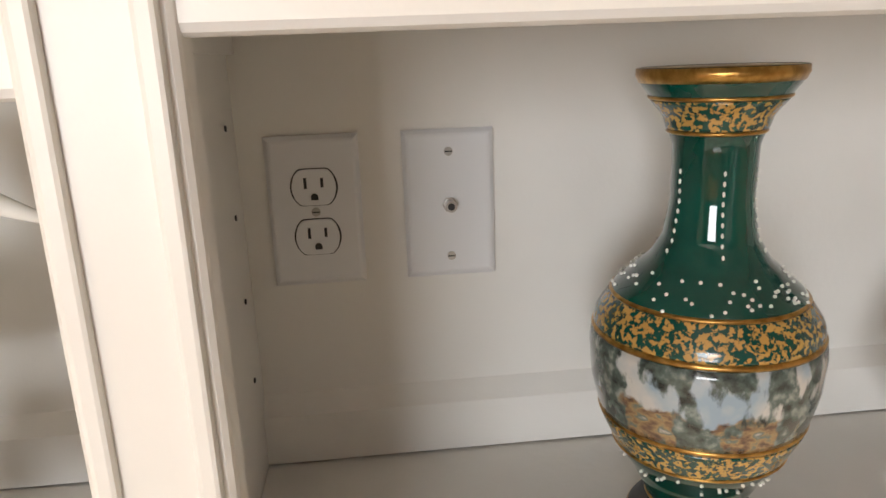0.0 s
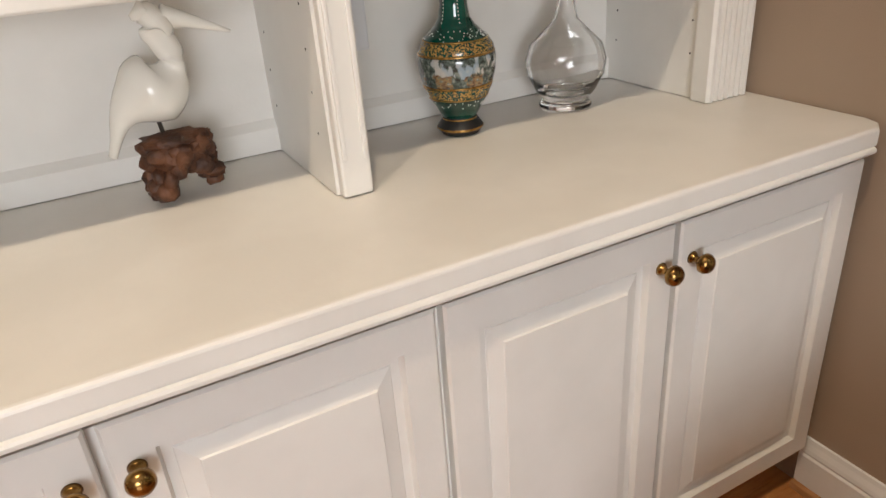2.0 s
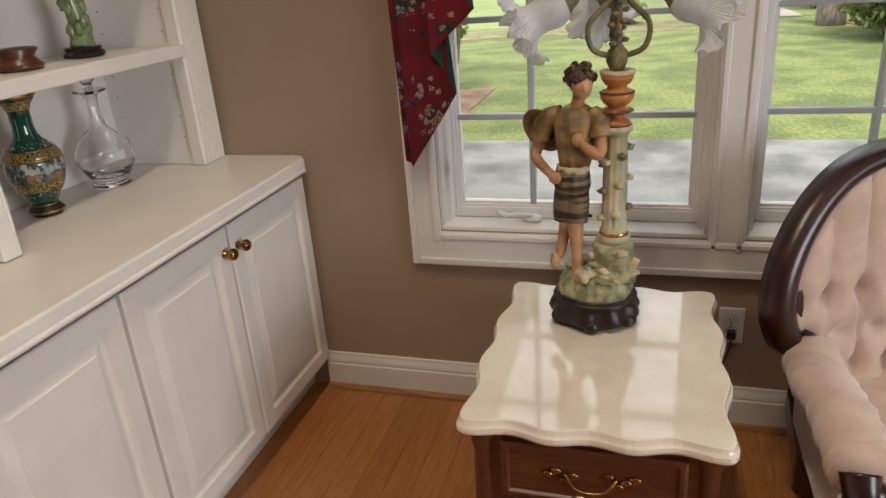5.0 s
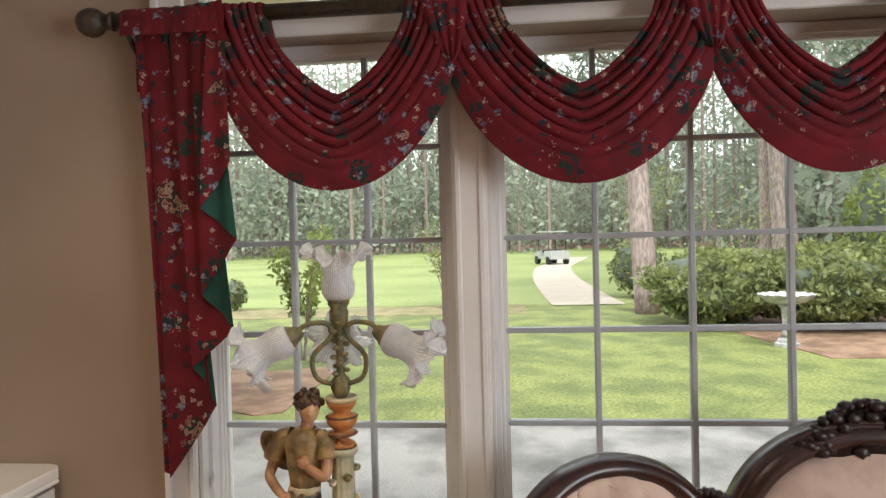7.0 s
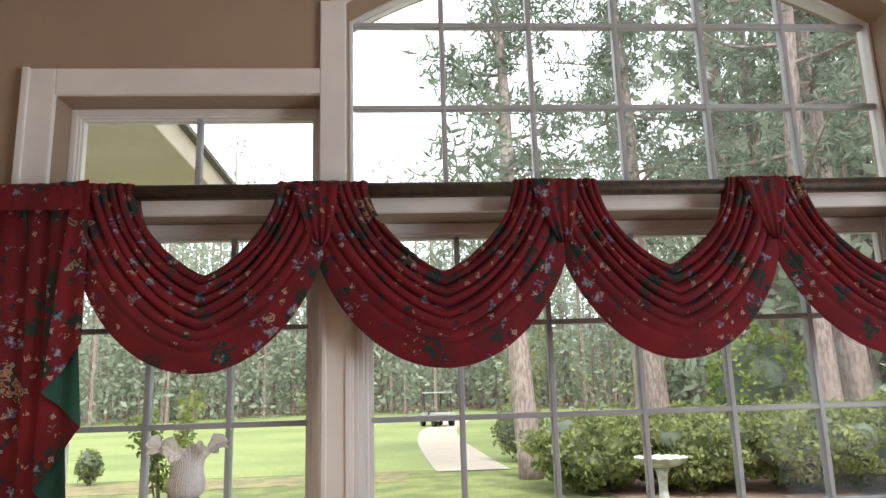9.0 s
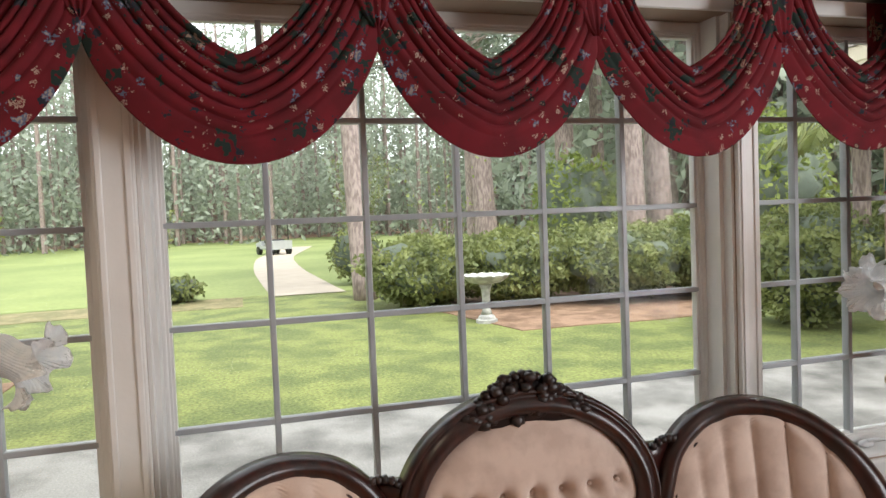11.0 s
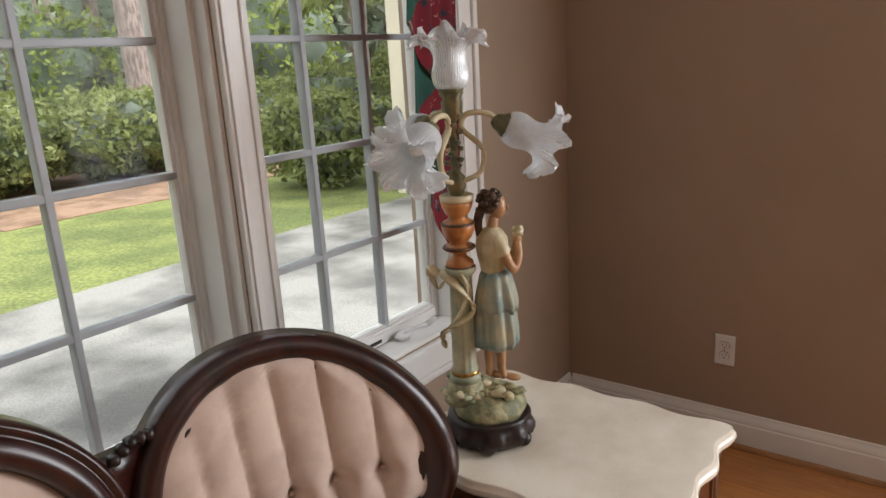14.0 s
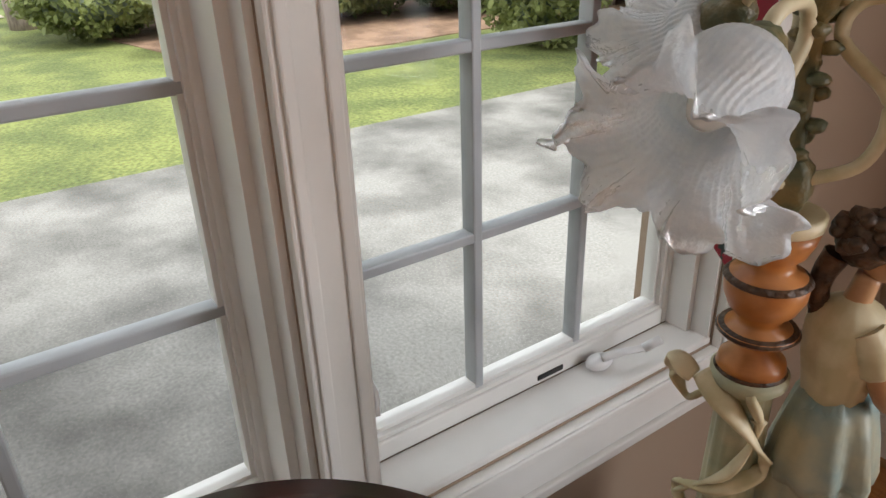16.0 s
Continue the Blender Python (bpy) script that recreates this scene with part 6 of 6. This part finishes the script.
def wood_and_bird(x, y):
    rng = random.Random(2)
    w = thing("burl_stand", pose(x, y, CT + 0.001), "knotty red-brown burl wood stand", "wood stand")
    bm = bmesh.new()
    for k in range(40):
        a, z = rng.uniform(0, 6.283), rng.uniform(0.02, 0.105)
        r = 0.05 if z > 0.045 else 0.058
        if z < 0.045 and abs(math.cos(a)) < 0.45:
            continue
        blob((r * math.cos(a), r * 0.7 * math.sin(a), z), (rng.uniform(0.014, 0.026), rng.uniform(0.012, 0.022), rng.uniform(0.012, 0.02)), bm, 0.5, k, 2)
    blob((0, 0, 0.08), (0.06, 0.045, 0.034), bm, 0.5, 3)
    blob((0, 0, 0.108), (0.064, 0.048, 0.012), bm, 0.35, 5)
    for v in bm.verts:
        v.co = Vector((v.co.x * 0.83, v.co.y * 0.83, max(0, v.co.z) * 0.9))
    part("burl", bm, DRIFT, w, "", True)
    b = thing("bird_figurine", pose(x + 0.006, y + 0.02, CT + 0.07) @ Matrix.Scale(1.15, 4), "white carved pelican figurine on the burl stand", "figurine")
    spine = smoothed([(-0.085, 0, 0.01), (-0.06, 0, 0.06), (-0.025, 0, 0.085), (0.005, 0, 0.1), (0.018, 0, 0.125), (0.01, 0, 0.15), (0.002, 0, 0.168), (0.02, 0, 0.18)], 8)

    def thick(q):
        body = 0.034 * math.exp(-((q - 0.33) / 0.17) ** 2)
        head = 0.017 * math.exp(-((q - 0.93) / 0.1) ** 2)
        return 0.004 + max(body, head, 0.011 if 0.5 < q < 0.9 else 0)

    body = tube(spine, thick, 16, flat=1.25)
    tube(smoothed([(0.015, 0, 0.178), (0.05, 0, 0.168), (0.1, 0, 0.148)], 6), lambda q: 0.015 * (1 - q) + 0.002, 12, body)
    tube(smoothed([(0.0, 0, 0.188), (-0.02, 0, 0.18)], 4), lambda q: 0.012 * (1 - q) + 0.004, 10, body)
    part("bird", body, PORCELAIN, b, "", True)
    for s in (-1, 1):
        part("leg", tube([(-0.012, s * 0.008, 0.0), (-0.018, s * 0.008, 0.05)], 0.0025, 6), DARKMETAL, b, "thin dark wire leg")


wood_and_bird(-0.312, 0.44)


def lily_vase(x, y):
    t = thing("lily_vase", pose(x, y, CT + 0.001), "tall white glass jack-in-the-pulpit vase", "vase")
    part("foot", lathe([(0.0, 0), (0.066, 0), (0.068, 0.006), (0.058, 0.014), (0.03, 0.022), (0.018, 0.034)], 40), PORCELAIN, t, "", True)
    prof = [(0.018, 0.034), (0.015, 0.06), (0.017, 0.1), (0.024, 0.16), (0.033, 0.22), (0.044, 0.27), (0.064, 0.31), (0.1, 0.335), (0.125, 0.34), (0.122, 0.337), (0.095, 0.33), (0.06, 0.306), (0.04, 0.266), (0.028, 0.2), (0.01, 0.15)]
    part("flute", lathe(prof, 48, wave=lambda a, k: (1, (0.06 * math.cos(a - 2.2) + 0.012 * math.sin(7 * a)) * max(0, 1 - abs(k - 0.58) / 0.22))), PORCELAIN, t, "", True)


lily_vase(-0.665, 0.47)


def wall_plate(m, kind, label):
    """A wall plate; local x across, z up, front towards -y."""
    t = thing("outlet_plate" if kind == "outlet" else "coax_plate", m, label, "wall plate")
    w, h = 0.0355, 0.0585
    bm = bmesh.new()
    ring_skin(bm, [[(-w + i, -d, -h + i), (w - i, -d, -h + i), (w - i, -d, h - i), (-w + i, -d, h - i)] for i, d in ((0, 0.0), (0.0, 0.003), (0.003, 0.0055), (0.005, 0.006))])
    part("plate", bm, PLASTIC, t)

    def disc(x, z, r, d0, d1, mat, name, parent, sides=20, squash=1.0):
        b = lathe([(0.0, d0), (r, d0), (r, d1), (0, d1)], sides)
        b.transform(Matrix.Translation((x, 0, z)) @ Matrix.Diagonal((1, 1, squash, 1)) @ Matrix.Rotation(radians(90), 4, "X"))
        return part(name, b, mat, parent)

    if kind == "outlet":
        for s in (1, -1):
            z = s * 0.0195
            bm = prism([(0.0172 * math.cos(radians(a)) * (1 if abs(math.cos(radians(a))) < 0.93 else 0.97), z + max(-0.0138, min(0.0138, 0.0172 * math.sin(radians(a))))) for a in range(0, 360, 10)], -0.0085, -0.004, "y", 0.0008)
            gap = [(p * 1.055, z + (q - z) * 1.055) for p, q in [(0.0172 * math.cos(radians(a)), z + max(-0.0138, min(0.0138, 0.0172 * math.sin(radians(a))))) for a in range(0, 360, 10)]]
            part("recess", prism(gap, -0.0063, -0.004, "y"), BLACK, t)
            face = part("receptacle", bm, PLASTIC, t)
            for x, hh in ((-0.0063, 0.0042), (0.0063, 0.0036)):
                part("slot", box(x - 0.0011, x + 0.0011, -0.0089, -0.0083, z + 0.0035 - hh, z + 0.0035 + hh), BLACK, face)
            part("slot", prism([(0.0028 * math.cos(radians(a)), z - 0.0075 + (0.003 * math.sin(radians(a)) if a <= 180 else -0.0022)) for a in range(0, 361, 30)], -0.0089, -0.0083, "y"), BLACK, face)
        screws = (0,)
    else:
        disc(0, 0, 0.0062, 0.006, 0.008, STEEL, "nut", t, 6)
        disc(0, 0, 0.0045, 0.008, 0.017, STEEL, "connector", t)
        disc(0, 0, 0.0028, 0.0168, 0.0174, BLACK, "socket", t)
        screws = (0.0417, -0.0417)
    for z in screws:
        s = disc(0, z, 0.0034, 0.0058, 0.0074, STEEL, "screw", t)
        part("slot", box(-0.0028, 0.0028, -0.0077, -0.0073, z - 0.0005, z + 0.0005), BLACK, s)
    return t


wall_plate(pose(-0.052, YN - 0.0145, 1.081), "outlet", "white duplex outlet plate in the bookcase back")
wall_plate(pose(0.052, YN - 0.0145, 1.081), "coax", "white coaxial cable plate in the bookcase back")
wall_plate(pose(0.172, YS + 0.0005, 0.375, 0, 0, 180), "outlet", "white duplex outlet plate on the taupe wall")
wall_plate(pose(XE - 0.0005, -1.32, 0.352, 0, 0, 90 + 180), "outlet", "white duplex outlet plate with a plug in it")
plug = thing("power_plug", pose(XE - 0.01, -1.32, 0.333, 0, 0, 0), "black plug and cord in the outlet", "plug")
part("plug", box(-0.028, 0.0, -0.012, 0.012, -0.012, 0.012, 0.004), BLACK, plug)
part("cord", tube(smoothed([(-0.028, 0, 0), (-0.045, 0.005, -0.02), (-0.035, 0.02, -0.09), (-0.02, 0.08, -0.2), (-0.03, 0.16, -0.32)], 6), 0.003, 6), BLACK, plug)


def book(x, w, h, d, colour, title, z):
    mat = shader("book_cloth", colour, 0.6, second=tuple(c * 0.75 for c in colour), scale=30)
    t = thing("book", pose(x, PF + 0.05, z), title, "book", "books on the shelf")
    bm = box(0, 0.003, 0, d, 0, h, 0.001, 1)
    add_box(bm, w - 0.003, w, 0, d, 0, h, 0.001, 1)
    add_box(bm, 0, w, -0.003, 0.002, 0, h, 0.001, 1)
    part("cover", bm, mat, t)
    part("pages", box(0.003, w - 0.003, 0.002, d - 0.004, 0.003, h - 0.004), shader("paper", (0.6, 0.55, 0.43), 0.8, scale=80), t)
    part("title_band", box(0.003, w - 0.003, -0.0042, -0.0032, h * 0.72, h * 0.8), shader("spine_band", (0.5, 0.4, 0.25), 0.5, scale=30), t)


bxs = -0.52
for w, h, col, lab in ((0.03, 0.2, (0.45, 0.02, 0.025), "red cloth-bound book standing on the shelf"), (0.034, 0.21, (0.4, 0.03, 0.03), "red cloth-bound book standing on the shelf"), (0.04, 0.22, (0.42, 0.04, 0.035), "red cloth-bound book standing on the shelf"), (0.055, 0.21, (0.25, 0.33, 0.33), "worn grey-blue book standing on the shelf"), (0.04, 0.2, (0.45, 0.38, 0.26), "worn tan book standing on the shelf"), (0.028, 0.2, (0.12, 0.02, 0.02), "dark maroon book standing on the shelf"), (0.03, 0.2, (0.5, 0.44, 0.32), "worn cream book standing on the shelf")):
    book(bxs, w, h, 0.16, col, lab, SHELF_W + 0.003)
    bxs += w + 0.002


def jade(x, y, z):
    t = thing("jade_figurine", pose(x, y, z), "pale green jade carving on a dark stand", "figurine")
    J = shader("pale_jade", (0.28, 0.34, 0.16), 0.25, second=(0.16, 0.22, 0.1), scale=18, coat=0.3)
    part("stand", lathe([(0.0, 0), (0.05, 0), (0.052, 0.008), (0.044, 0.016), (0.048, 0.024), (0, 0.026)], 32, wave=lambda a, k: (1 + 0.06 * math.sin(8 * a), 0)), CARVED, t)
    rng = random.Random(6)
    bm = tube(smoothed([(0, 0, 0.024), (0.006, 0, 0.08), (-0.005, 0, 0.14), (0, 0, 0.19)], 6), lambda q: 0.032 - 0.016 * q, 14)
    for k in range(16):
        a, zz = rng.uniform(0, 6.283), rng.uniform(0.03, 0.17)
        blob((0.026 * math.cos(a), 0.022 * math.sin(a), zz), (0.012, 0.012, 0.02), bm, 0.4, k, 2)
    part("carving", bm, J, t, "", True)


jade(0.44, 0.42, SHELF_E + 0.003)
sm = thing("wood_bowl", pose(0.2, 0.4, SHELF_E + 0.003), "small dark brown turned wood base on the shelf", "bowl")
part("bowl", lathe([(0.0, 0), (0.05, 0), (0.056, 0.008), (0.046, 0.018), (0.038, 0.03), (0.05, 0.045), (0.046, 0.05), (0, 0.03)], 32), TABLEWOOD, sm, "", True)

# ---- floor boards ----
fl = structure("floor", box(XW, XE, YS, YN, -0.04, -0.006), shader("floor_joint", (0.16, 0.07, 0.026), 0.6), "honey-brown oak plank floor")
plank_meshes = {}
rng = random.Random(4)
pw = 0.083
rows_n = int((YN - YS) / pw) + 1
for r in range(rows_n):
    y = YS + r * pw
    x = XE - rng.uniform(0.1, 1.2)
    xs = [XE]
    while x > XW:
        xs.append(x)
        x -= rng.choice((0.7, 0.95, 1.2, 1.4))
    xs.append(XW)
    for a, b in zip(xs[1:], xs):
        if b - a < 0.02:
            continue
        me = link("plank", box(a + 0.0003, b - 0.0003, y + 0.0003, min(y + pw, YN) - 0.0003, -0.006, 0.002, 0.0006, 1), FLOORWOOD, fl)
